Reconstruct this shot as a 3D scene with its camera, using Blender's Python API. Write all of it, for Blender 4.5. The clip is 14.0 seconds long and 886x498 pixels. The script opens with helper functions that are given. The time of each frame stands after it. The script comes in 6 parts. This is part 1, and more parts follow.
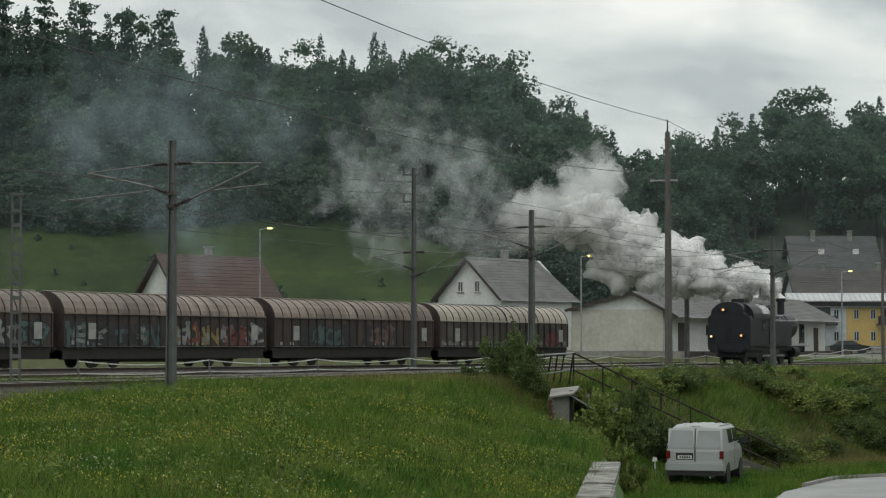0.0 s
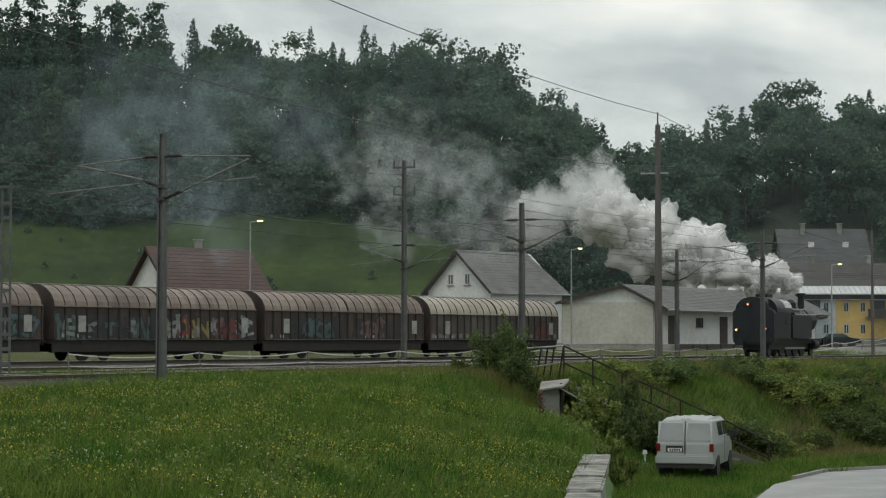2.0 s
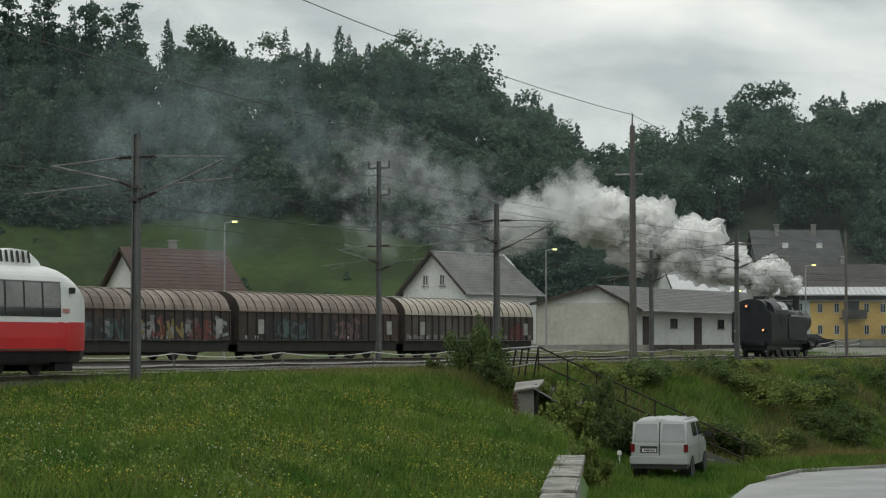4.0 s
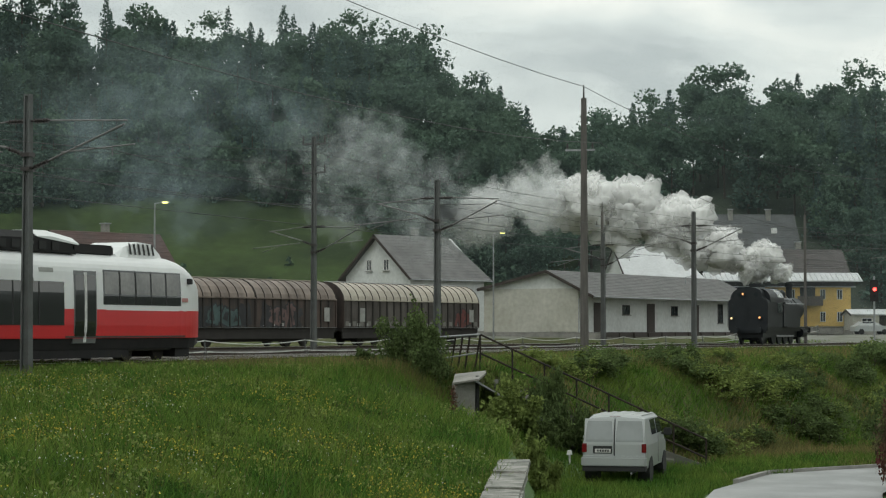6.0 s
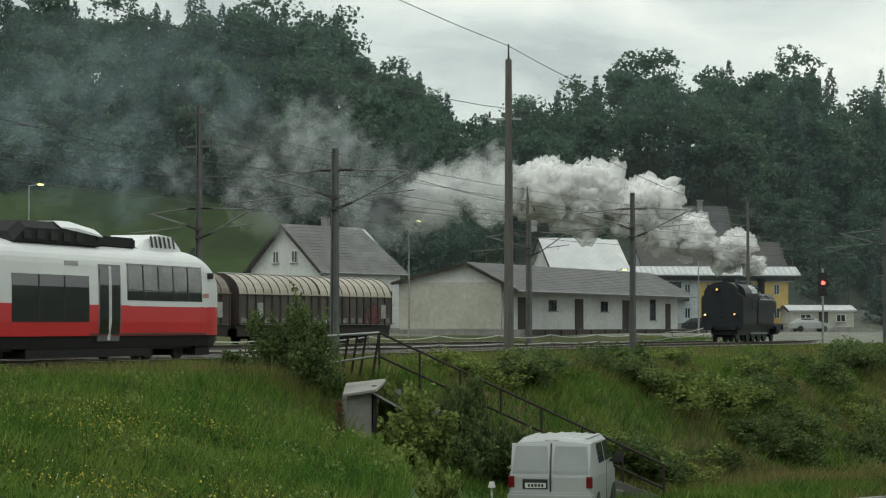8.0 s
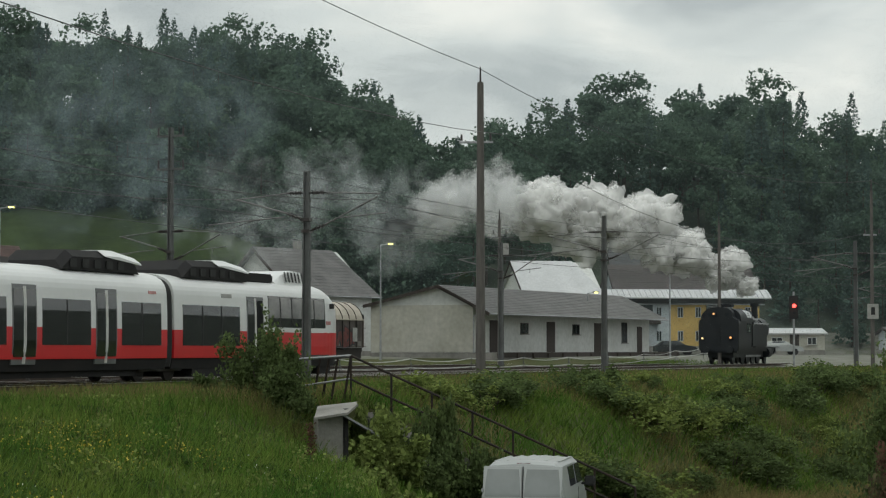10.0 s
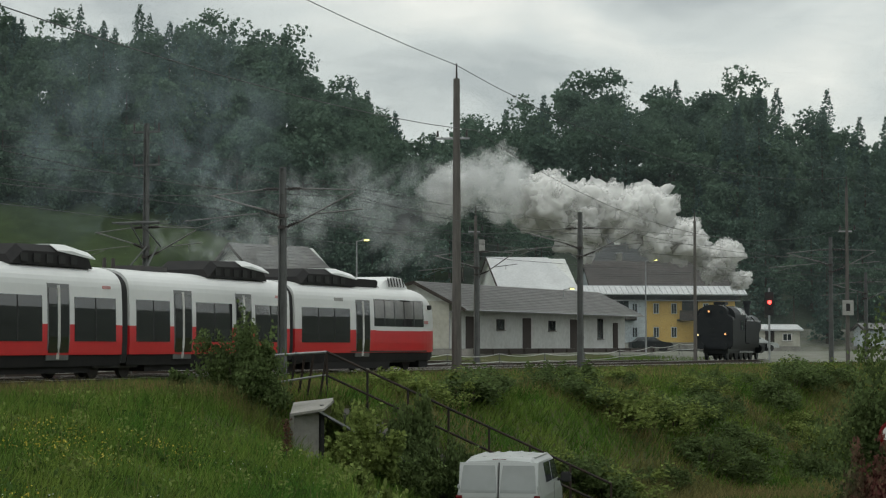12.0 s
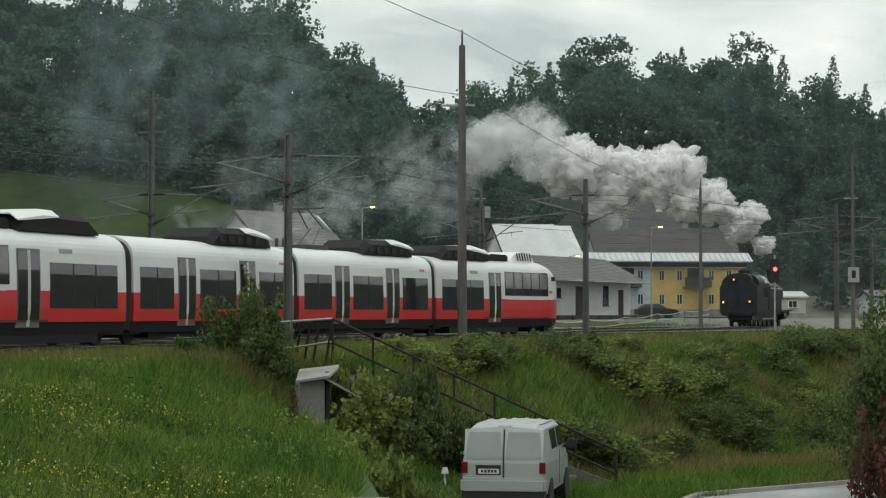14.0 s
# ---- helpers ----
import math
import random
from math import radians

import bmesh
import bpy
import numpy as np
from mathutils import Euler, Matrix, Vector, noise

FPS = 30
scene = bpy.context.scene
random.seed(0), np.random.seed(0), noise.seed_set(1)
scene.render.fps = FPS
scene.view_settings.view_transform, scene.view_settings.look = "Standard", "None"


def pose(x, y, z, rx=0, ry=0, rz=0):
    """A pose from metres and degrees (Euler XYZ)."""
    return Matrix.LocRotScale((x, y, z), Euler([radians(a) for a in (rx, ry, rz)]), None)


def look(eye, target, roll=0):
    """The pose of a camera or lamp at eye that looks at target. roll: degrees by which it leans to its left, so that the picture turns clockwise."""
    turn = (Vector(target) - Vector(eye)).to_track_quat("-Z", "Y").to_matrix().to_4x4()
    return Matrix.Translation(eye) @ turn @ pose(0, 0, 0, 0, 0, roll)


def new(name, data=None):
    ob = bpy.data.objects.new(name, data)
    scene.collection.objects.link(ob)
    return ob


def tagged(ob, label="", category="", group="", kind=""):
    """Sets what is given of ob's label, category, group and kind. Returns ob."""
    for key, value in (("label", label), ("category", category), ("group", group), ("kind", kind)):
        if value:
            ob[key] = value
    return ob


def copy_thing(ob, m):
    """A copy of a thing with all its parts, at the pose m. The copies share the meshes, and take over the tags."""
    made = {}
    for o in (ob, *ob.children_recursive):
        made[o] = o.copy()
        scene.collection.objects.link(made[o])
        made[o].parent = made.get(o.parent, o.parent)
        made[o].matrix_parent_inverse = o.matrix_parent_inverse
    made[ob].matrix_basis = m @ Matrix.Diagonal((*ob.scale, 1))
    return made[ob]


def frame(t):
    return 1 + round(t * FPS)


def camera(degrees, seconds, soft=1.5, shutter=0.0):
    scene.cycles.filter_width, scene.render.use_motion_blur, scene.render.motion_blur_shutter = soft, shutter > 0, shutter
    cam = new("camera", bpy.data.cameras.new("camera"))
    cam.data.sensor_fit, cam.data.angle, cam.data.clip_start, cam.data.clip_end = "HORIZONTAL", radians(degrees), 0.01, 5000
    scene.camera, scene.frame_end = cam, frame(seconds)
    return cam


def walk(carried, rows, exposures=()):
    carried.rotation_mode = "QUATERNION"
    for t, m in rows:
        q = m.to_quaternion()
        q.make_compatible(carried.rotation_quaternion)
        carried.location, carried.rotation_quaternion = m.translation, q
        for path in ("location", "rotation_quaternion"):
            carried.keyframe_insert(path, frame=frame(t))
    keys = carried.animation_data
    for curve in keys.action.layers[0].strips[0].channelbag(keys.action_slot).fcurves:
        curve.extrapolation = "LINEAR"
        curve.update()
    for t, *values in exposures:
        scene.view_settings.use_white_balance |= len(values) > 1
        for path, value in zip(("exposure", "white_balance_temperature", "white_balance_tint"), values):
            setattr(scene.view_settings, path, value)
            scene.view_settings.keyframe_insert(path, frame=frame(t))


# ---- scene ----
cam = camera(24.0, 14.0, soft=1.2)
EYE_Z = 1.05
# seconds, metres back along the line of sight, degrees of pan and of tilt
VIEW = [(0.0, -22, -5.744, 2.75), (0.5, -22, -5.577, 2.574), (1.0, -22, -5.474, 2.555), (1.5, -22, -5.463, 2.582),
        (2.0, -22, -5.475, 2.553), (4.3, -22, -4.502, 2.571), (4.5, -22, -4.295, 2.484), (5.0, -22, -3.892, 2.354),
        (5.5, -21.9, -3.522, 2.272), (6.0, -14.54, -3.42, 2.225), (6.5, -1.4, -3.24, 2.144), (7.0, 0, -2.315, 1.964),
        (7.5, 0, -1.667, 1.985), (8.0, 0, -1.279, 2.144), (8.2, 0, -1.12, 2.215), (10.3, 0, -0.444, 2.802),
        (10.5, 0, -0.394, 2.805), (11.0, 0, -0.225, 2.783), (11.5, 0, 0.009, 2.717), (12.0, 0, 0.154, 2.669),
        (12.5, 0, 0.084, 2.681), (13.0, 0, 0.034, 2.581), (13.5, 0, 0.146, 2.223), (14.0, 0, 0.002, 1.762)]
walk(cam, [(t, pose(0, y, EYE_Z, 90 + tilt, 0, -pan)) for t, y, pan, tilt in VIEW],
     exposures=[(0, 0.03, 6500, 6), (5.5, 0.03, 6500, 6), (6.5, 0.2, 6500, 0), (8.2, 0.12, 6500, 1), (10.3, -0.06, 6500, 5), (13.0, -0.06, 6500, 5), (13.6, 0.08, 6500, 2), (14.0, 0.18, 6500, 2)])

# ---- overcast daylight ----
SUN_HEIGHT, SUN_TURN = radians(48), radians(200)
world = bpy.data.worlds.new("overcast_sky")
scene.world = world
world.use_nodes = True


def link_nodes(tree, *pairs):
    for a, b in pairs:
        tree.links.new(a, b)


def build_sky():
    t = world.node_tree
    t.nodes.clear()
    out, mix = t.nodes.new("ShaderNodeOutputWorld"), t.nodes.new("ShaderNodeMixShader")
    sky, blue, grey = t.nodes.new("ShaderNodeTexSky"), t.nodes.new("ShaderNodeBackground"), t.nodes.new("ShaderNodeBackground")
    sky.sky_type, sky.sun_disc, sky.sun_elevation, sky.sun_rotation = "NISHITA", False, SUN_HEIGHT, SUN_TURN
    blue.inputs["Strength"].default_value = 0.07
    coord, size = t.nodes.new("ShaderNodeTexCoord"), t.nodes.new("ShaderNodeMapping")
    size.inputs["Scale"].default_value = (5.0, 5.0, 13.0)
    cloud, ramp = t.nodes.new("ShaderNodeTexNoise"), t.nodes.new("ShaderNodeValToRGB")
    cloud.inputs["Scale"].default_value, cloud.inputs["Detail"].default_value = 1.3, 7
    cloud.inputs["Roughness"].default_value, cloud.inputs["Distortion"].default_value = 0.52, 0.3
    ramp.color_ramp.elements[0].position, ramp.color_ramp.elements[0].color = 0.36, (0.50, 0.53, 0.54, 1)
    ramp.color_ramp.elements[1].position, ramp.color_ramp.elements[1].color = 0.66, (0.94, 0.93, 0.89, 1)
    middle = ramp.color_ramp.elements.new(0.5)
    middle.color = (0.705, 0.732, 0.725, 1)
    mix.inputs[0].default_value = 0.93
    grey.inputs["Strength"].default_value = 1.0
    axis, zenith = t.nodes.new("ShaderNodeSeparateXYZ"), t.nodes.new("ShaderNodeMapRange")
    zenith.inputs["To Min"].default_value, zenith.inputs["To Max"].default_value = 0.93, 1.5
    link_nodes(t, (coord.outputs["Generated"], axis.inputs[0]), (axis.outputs["Z"], zenith.inputs[0]), (zenith.outputs[0], grey.inputs["Strength"]))
    link_nodes(t, (sky.outputs[0], blue.inputs[0]), (coord.outputs["Generated"], size.inputs[0]), (size.outputs[0], cloud.inputs[0]),
               (cloud.outputs[0], ramp.inputs[0]), (ramp.outputs[0], grey.inputs[0]), (blue.outputs[0], mix.inputs[1]),
               (grey.outputs[0], mix.inputs[2]), (mix.outputs[0], out.inputs[0]))


build_sky()
sun = new("sun", bpy.data.lights.new("sun", "SUN"))
sun.data.energy, sun.data.angle, sun.data.color = 0.6, radians(25), (1.0, 0.97, 0.92)
sun.matrix_world = look((0, 0, 60), (12, 30, 0))


# ---- materials ----
def mat(name, color, rough=0.8, second=None, scale=3.0, amount=0.5, bump=0.0, bump_scale=None, metal=0.0, fine=0.25, island=0.0, emit=0.0,
        stretch=(1, 1, 1), alpha=1.0, spec=0.5, rand=0.0):
    """Principled material, its colour broken up at two scales."""
    m = bpy.data.materials.new(name)
    m.use_nodes = True
    t = m.node_tree
    b = t.nodes["Principled BSDF"]
    b.inputs["Roughness"].default_value, b.inputs["Metallic"].default_value = rough, metal
    b.inputs["Specular IOR Level"].default_value = spec
    second = second or tuple(c * 0.72 for c in color)
    coord, size = t.nodes.new("ShaderNodeTexCoord"), t.nodes.new("ShaderNodeMapping")
    size.inputs["Scale"].default_value = stretch
    n1, n2 = t.nodes.new("ShaderNodeTexNoise"), t.nodes.new("ShaderNodeTexNoise")
    n1.inputs["Scale"].default_value, n1.inputs["Detail"].default_value = scale, 5
    n2.inputs["Scale"].default_value, n2.inputs["Detail"].default_value = scale * 9, 3
    ramp = t.nodes.new("ShaderNodeMapRange")
    ramp.inputs["From Min"].default_value, ramp.inputs["From Max"].default_value = 0.35, 0.68
    ramp.inputs["To Max"].default_value = amount * 2
    mix = t.nodes.new("ShaderNodeMix")
    mix.data_type = "RGBA"
    mix.inputs["A"].default_value, mix.inputs["B"].default_value = (*color, 1), (*second, 1)
    tint = t.nodes.new("ShaderNodeHueSaturation")
    val = t.nodes.new("ShaderNodeMapRange")
    val.inputs["To Min"].default_value, val.inputs["To Max"].default_value = 1 - fine, 1 + fine
    link_nodes(t, (coord.outputs["Object"], size.inputs[0]), (size.outputs[0], n1.inputs[0]), (size.outputs[0], n2.inputs[0]),
               (n1.outputs[0], ramp.inputs[0]), (ramp.outputs[0], mix.inputs["Factor"]), (mix.outputs["Result"], tint.inputs["Color"]),
               (n2.outputs[0], val.inputs[0]))
    value = val.outputs[0]
    if island or rand:
        src = t.nodes.new("ShaderNodeNewGeometry" if island else "ShaderNodeObjectInfo")
        r, mul = t.nodes.new("ShaderNodeMapRange"), t.nodes.new("ShaderNodeMath")
        r.inputs["To Min"].default_value, r.inputs["To Max"].default_value = 1 - (island or rand), 1 + (island or rand)
        mul.operation = "MULTIPLY"
        link_nodes(t, (src.outputs["Random Per Island" if island else "Random"], r.inputs[0]), (r.outputs[0], mul.inputs[0]), (value, mul.inputs[1]))
        value = mul.outputs[0]
    link_nodes(t, (value, tint.inputs["Value"]), (tint.outputs[0], b.inputs["Base Color"]))
    if bump:
        n3, bp = t.nodes.new("ShaderNodeTexNoise"), t.nodes.new("ShaderNodeBump")
        n3.inputs["Scale"].default_value, n3.inputs["Detail"].default_value = bump_scale or scale * 6, 4
        bp.inputs["Strength"].default_value, bp.inputs["Distance"].default_value = bump, 0.05
        link_nodes(t, (size.outputs[0], n3.inputs[0]), (n3.outputs[0], bp.inputs["Height"]), (bp.outputs[0], b.inputs["Normal"]))
    if emit:
        b.inputs["Emission Color"].default_value, b.inputs["Emission Strength"].default_value = (*color, 1), emit
    if alpha < 1:
        b.inputs["Alpha"].default_value = alpha
    return m


def leafy(*args, **kw):
    """Foliage: half of the light passes through the leaf."""
    m = mat(*args, spec=0.12, **kw)
    t = m.node_tree
    b = t.nodes["Principled BSDF"]
    tra, mix = t.nodes.new("ShaderNodeBsdfTranslucent"), t.nodes.new("ShaderNodeMixShader")
    mix.inputs[0].default_value = 0.45
    link_nodes(t, (b.inputs["Base Color"].links[0].from_socket, tra.inputs[0]), (b.outputs[0], mix.inputs[1]), (tra.outputs[0], mix.inputs[2]),
               (mix.outputs[0], t.nodes["Material Output"].inputs[0]))
    return m


GRASS = mat("meadow_soil_grass", (0.05, 0.095, 0.018), 0.9, (0.035, 0.075, 0.014), 0.35, 0.5, 0.6, 9)
BLADE = leafy("grass_blades", (0.052, 0.122, 0.019), 0.7, (0.142, 0.198, 0.040), 0.55, 0.55, island=0.5)
DRY = leafy("dry_tall_grass", (0.21, 0.17, 0.075), 0.8, (0.13, 0.14, 0.05), 0.5, 0.5, island=0.4)
YELLOW = mat("yellow_petals", (0.46, 0.38, 0.03), 0.6, fine=0.1, island=0.3)
WHITE_FL = mat("white_petals", (0.6, 0.62, 0.55), 0.6, fine=0.1, island=0.3)
BANK = mat("bank_grass", (0.055, 0.072, 0.022), 0.9, (0.075, 0.072, 0.03), 0.4, 0.5, 0.6, 8, spec=0.15)
HILLGRASS = mat("hillside_pasture", (0.042, 0.063, 0.018), 0.9, (0.022, 0.034, 0.011), 0.07, 0.6, 0.8, 0.6, spec=0.1, fine=0.45)
BALLAST = mat("track_ballast", (0.085, 0.078, 0.072), 0.9, (0.055, 0.05, 0.045), 2.0, 0.5, 0.8, 12, spec=0.15)
# asphalt colour raised to carry the sky reflected on the wet lane
ROAD = mat("wet_asphalt", (0.30, 0.30, 0.302), 0.34, (0.19, 0.19, 0.192), 0.55, 0.6, 0.12, 6)
GRAVEL = mat("station_forecourt", (0.17, 0.168, 0.15), 0.85, (0.10, 0.11, 0.07), 0.6, 0.5, 0.3, 10)
STEEL = mat("worn_rail_steel", (0.66, 0.65, 0.64), 0.34, (0.42, 0.38, 0.34), 2, 0.4, metal=0.8)
RUST = mat("rusty_rail_web", (0.075, 0.055, 0.042), 0.9, (0.045, 0.035, 0.03), 1.5, 0.5)
SLEEPER = mat("concrete_sleeper", (0.10, 0.093, 0.085), 0.95, scale=4)
MAST = mat("weathered_mast_steel", (0.098, 0.103, 0.103), 0.7, (0.066, 0.068, 0.067), 1.5, 0.5)
WOODPOLE = mat("weathered_wooden_pole", (0.115, 0.105, 0.098), 0.85, (0.075, 0.07, 0.065), 2, 0.5, stretch=(6, 6, 0.6))
ARMTUBE = mat("dull_bracket_tube", (0.17, 0.17, 0.17), 0.55, (0.10, 0.095, 0.09), 2.5, 0.5)
GALV = mat("galvanised_steel", (0.35, 0.36, 0.37), 0.5, scale=4, metal=0.6)
WIRE = mat("contact_wire", (0.045, 0.045, 0.045), 0.6, scale=2)
INSUL = mat("brown_insulator", (0.03, 0.023, 0.021), 0.3, scale=5)
CONCRETE = mat("weathered_concrete", (0.27, 0.26, 0.24), 0.85, (0.17, 0.165, 0.15), 1.2, 0.5, 0.4, 14)
COPING = mat("mossy_worn_coping", (0.30, 0.285, 0.26), 0.6, (0.075, 0.08, 0.06), 2.2, 0.6, 0.6, 16)
STONE = mat("dark_retaining_stone", (0.12, 0.115, 0.10), 0.9, (0.075, 0.08, 0.065), 1.5, 0.5, 0.6, 8, rand=0.25)
RAILING = mat("rusted_railing_tube", (0.016, 0.014, 0.013), 0.7, (0.035, 0.022, 0.016), 4, 0.5, spec=0.25)
WHITEWALL = mat("white_render", (0.58, 0.59, 0.58), 0.9, (0.49, 0.50, 0.48), 0.35, 0.5, 0.15, 20)
CREAM = mat("cream_render", (0.46, 0.45, 0.40), 0.9, (0.36, 0.35, 0.30), 0.3, 0.6, 0.15, 20)
YELLOWWALL = mat("yellow_render", (0.52, 0.36, 0.12), 0.9, (0.44, 0.29, 0.09), 0.5, 0.4)
GREYWALL = mat("pale_blue_grey_render", (0.46, 0.50, 0.53), 0.9, scale=0.5)
ROOFGREY = mat("grey_roof_tiles", (0.125, 0.122, 0.12), 0.6, (0.08, 0.08, 0.078), 0.8, 0.5, 0.4, 6, rand=0.12)
ROOFRED = mat("old_red_brown_roof_tiles", (0.088, 0.052, 0.046), 0.7, (0.062, 0.04, 0.036), 0.7, 0.5, 0.4, 6, rand=0.12)
ROOFSLATE = mat("dark_slate_roof", (0.062, 0.065, 0.068), 0.6, scale=0.8, rand=0.1)
ROOFBROWN = mat("dark_brown_roof", (0.062, 0.052, 0.05), 0.7, scale=0.8, rand=0.1)
ROOFMETAL = mat("light_sheet_metal_roof", (0.52, 0.53, 0.54), 0.45, (0.42, 0.43, 0.44), 0.6, 0.4, rand=0.06)
DARKWOOD = mat("dark_stained_wood", (0.045, 0.035, 0.03), 0.7, scale=4, stretch=(5, 1, 1))
FRAME = mat("white_window_frame", (0.7, 0.7, 0.68), 0.5, scale=3)
GLASS = mat("dark_window_glass", (0.03, 0.035, 0.04), 0.06, scale=1, fine=0.05, spec=0.8)
TGLASS = mat("tinted_train_glass", (0.02, 0.021, 0.023), 0.05, scale=1, fine=0.05, spec=0.8)
TGLASS.node_tree.nodes["Principled BSDF"].inputs["IOR"].default_value = 1.6
TBLACK = mat("black_roof_equipment", (0.014, 0.014, 0.015), 0.7, (0.022, 0.02, 0.02), 2.0, 0.4, spec=0.2)
# pale grey that stands in for the reflection in the cab windows
TREFLECT = mat("painted_cab_glass_reflection", (0.20, 0.195, 0.19), 0.15, (0.13, 0.13, 0.13), 0.9, 0.5)
TWHITE = mat("train_white_paint", (0.68, 0.69, 0.69), 0.3, (0.60, 0.61, 0.61), 0.4, 0.4, fine=0.05)
TRED = mat("train_red_paint", (0.56, 0.022, 0.03), 0.3, (0.48, 0.018, 0.024), 0.4, 0.4, fine=0.06)
TROSE = mat("faded_red_marking", (0.50, 0.22, 0.21), 0.4, scale=3)
TDARK = mat("dark_grey_train_frame", (0.035, 0.035, 0.038), 0.6, (0.06, 0.05, 0.045), 1.5, 0.4)
TGREY = mat("grey_door_leaf", (0.15, 0.155, 0.16), 0.35, scale=1)
RUBBER = mat("black_rubber", (0.02, 0.02, 0.021), 0.8, scale=3)
WAGON = mat("rusty_brown_wagon_wall", (0.070, 0.046, 0.037), 0.7, (0.030, 0.023, 0.021), 0.9, 0.7, rand=0.2, stretch=(1.6, 1, 0.35), fine=0.4)
WAGONROOF = mat("dirty_aluminium_wagon_roof", (0.22, 0.175, 0.145), 0.5, (0.115, 0.088, 0.072), 0.9, 0.6, rand=0.12, stretch=(1.5, 0.5, 0.5))
WAGONPALE = mat("pale_aluminium_wagon_roof", (0.40, 0.365, 0.30), 0.5, (0.32, 0.285, 0.235), 0.5, 0.5, rand=0.1)
WAGONFRAME = mat("sooty_underframe", (0.03, 0.026, 0.024), 0.85, scale=2)
WAGONDUST = mat("dusty_grey_wagon_wall", (0.098, 0.086, 0.078), 0.75, (0.05, 0.042, 0.038), 0.9, 0.6, rand=0.2, stretch=(1.6, 1, 0.35), fine=0.35)
DUSTY = mat("pale_dusty_label", (0.19, 0.18, 0.165), 0.7, scale=4)
PLACARD = mat("pale_grey_panel", (0.33, 0.33, 0.315), 0.6, scale=3)
LOCO = mat("sooty_black_paint", (0.0095, 0.0125, 0.016), 0.45, (0.015, 0.018, 0.02), 1.5, 0.5, spec=0.3)
# pale metal that stands in for sky highlights on wet black paint
LOCOSHINE = mat("painted_wet_sheen", (0.34, 0.35, 0.36), 0.22, (0.2, 0.2, 0.2), 3, 0.5, metal=0.5)
LAMPWARM = mat("warm_lamp_glow", (1.0, 0.70, 0.35), 0.3, emit=1.1)
LAMPORANGE = mat("orange_lamp_glow", (1.0, 0.42, 0.16), 0.3, emit=1.1)
LAMPRED = mat("red_signal_glow", (1.0, 0.06, 0.05), 0.3, emit=5.0)
LAMPYELLOW = mat("sodium_street_glow", (0.95, 0.9, 0.25), 0.3, emit=3.0)
VANPAINT = mat("silver_van_paint", (0.36, 0.375, 0.375), 0.32, (0.31, 0.325, 0.32), 0.5, 0.4, fine=0.04, metal=0.15)
# the sky's reflection is put into this light grey glass colour
VANGLASS = mat("van_glass_with_reflection", (0.24, 0.255, 0.255), 0.1, scale=1, fine=0.04)
TAILRED = mat("red_tail_lamp", (0.13, 0.008, 0.01), 0.15, scale=3)
PLATE = mat("pale_number_plate", (0.6, 0.6, 0.58), 0.4, scale=5)
BARK = mat("bark", (0.07, 0.055, 0.045), 0.9, scale=3, stretch=(3, 3, 0.5))
# distant haze is put into both foliage colours as a paler, bluer tone
PINE = leafy("hazy_conifer_foliage", (0.076, 0.120, 0.104), 0.8, (0.088, 0.130, 0.100), 0.05, 0.5, fine=0.1, island=0.18)
LEAF = leafy("hazy_broadleaf_foliage", (0.092, 0.140, 0.094), 0.75, (0.076, 0.120, 0.090), 0.05, 0.5, fine=0.1, island=0.2)
SHRUB = leafy("shrub_leaves", (0.11, 0.15, 0.055), 0.8, (0.078, 0.112, 0.044), 0.6, 0.5, island=0.45)
WEED = leafy("dark_meadow_weeds", (0.045, 0.095, 0.022), 0.7, (0.07, 0.11, 0.03), 0.5, 0.5, island=0.4)
SHRUBLIGHT = leafy("fresh_shrub_leaves", (0.20, 0.245, 0.072), 0.8, (0.13, 0.175, 0.052), 0.6, 0.5, island=0.45)
REDLEAF = leafy("dark_red_leaves", (0.14, 0.045, 0.045), 0.75, (0.09, 0.085, 0.045), 0.9, 0.6, island=0.45)
# shade under the trees is put into this dark floor colour
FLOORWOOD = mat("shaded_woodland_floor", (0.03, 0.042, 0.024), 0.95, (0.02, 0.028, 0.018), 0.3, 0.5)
TAPE = mat("white_barrier_tape", (0.62, 0.62, 0.6), 0.5, scale=3)


# ---- mesh helpers ----
def link_mesh(name, bm, material, smooth=False):
    me = bpy.data.meshes.new(name)
    bmesh.ops.recalc_face_normals(bm, faces=bm.faces)
    if smooth:
        for f in bm.faces:
            f.smooth = True
    bm.to_mesh(me)
    bm.free()
    me.materials.append(material)
    return new(name, me)


def part(name, bm, material, parent, label="", smooth=False):
    ob = link_mesh(name, bm, material, smooth)
    ob.parent = parent
    return tagged(ob, label) if label else ob


def thing(name, m, label, category, group="", kind=""):
    ob = new(name)
    ob.matrix_basis = m
    return tagged(ob, label, category, group, kind)


def box(bm, x0, x1, y0, y1, z0, z1, bevel=0.0):
    v = [bm.verts.new(p) for p in ((x0, y0, z0), (x1, y0, z0), (x1, y1, z0), (x0, y1, z0), (x0, y0, z1), (x1, y0, z1), (x1, y1, z1), (x0, y1, z1))]
    faces = [bm.faces.new([v[i] for i in q]) for q in ((3, 2, 1, 0), (4, 5, 6, 7), (0, 1, 5, 4), (1, 2, 6, 5), (2, 3, 7, 6), (3, 0, 4, 7))]
    if bevel:
        bmesh.ops.bevel(bm, geom=list({e for f in faces for e in f.edges}), offset=bevel, segments=2, affect="EDGES")
    return bm


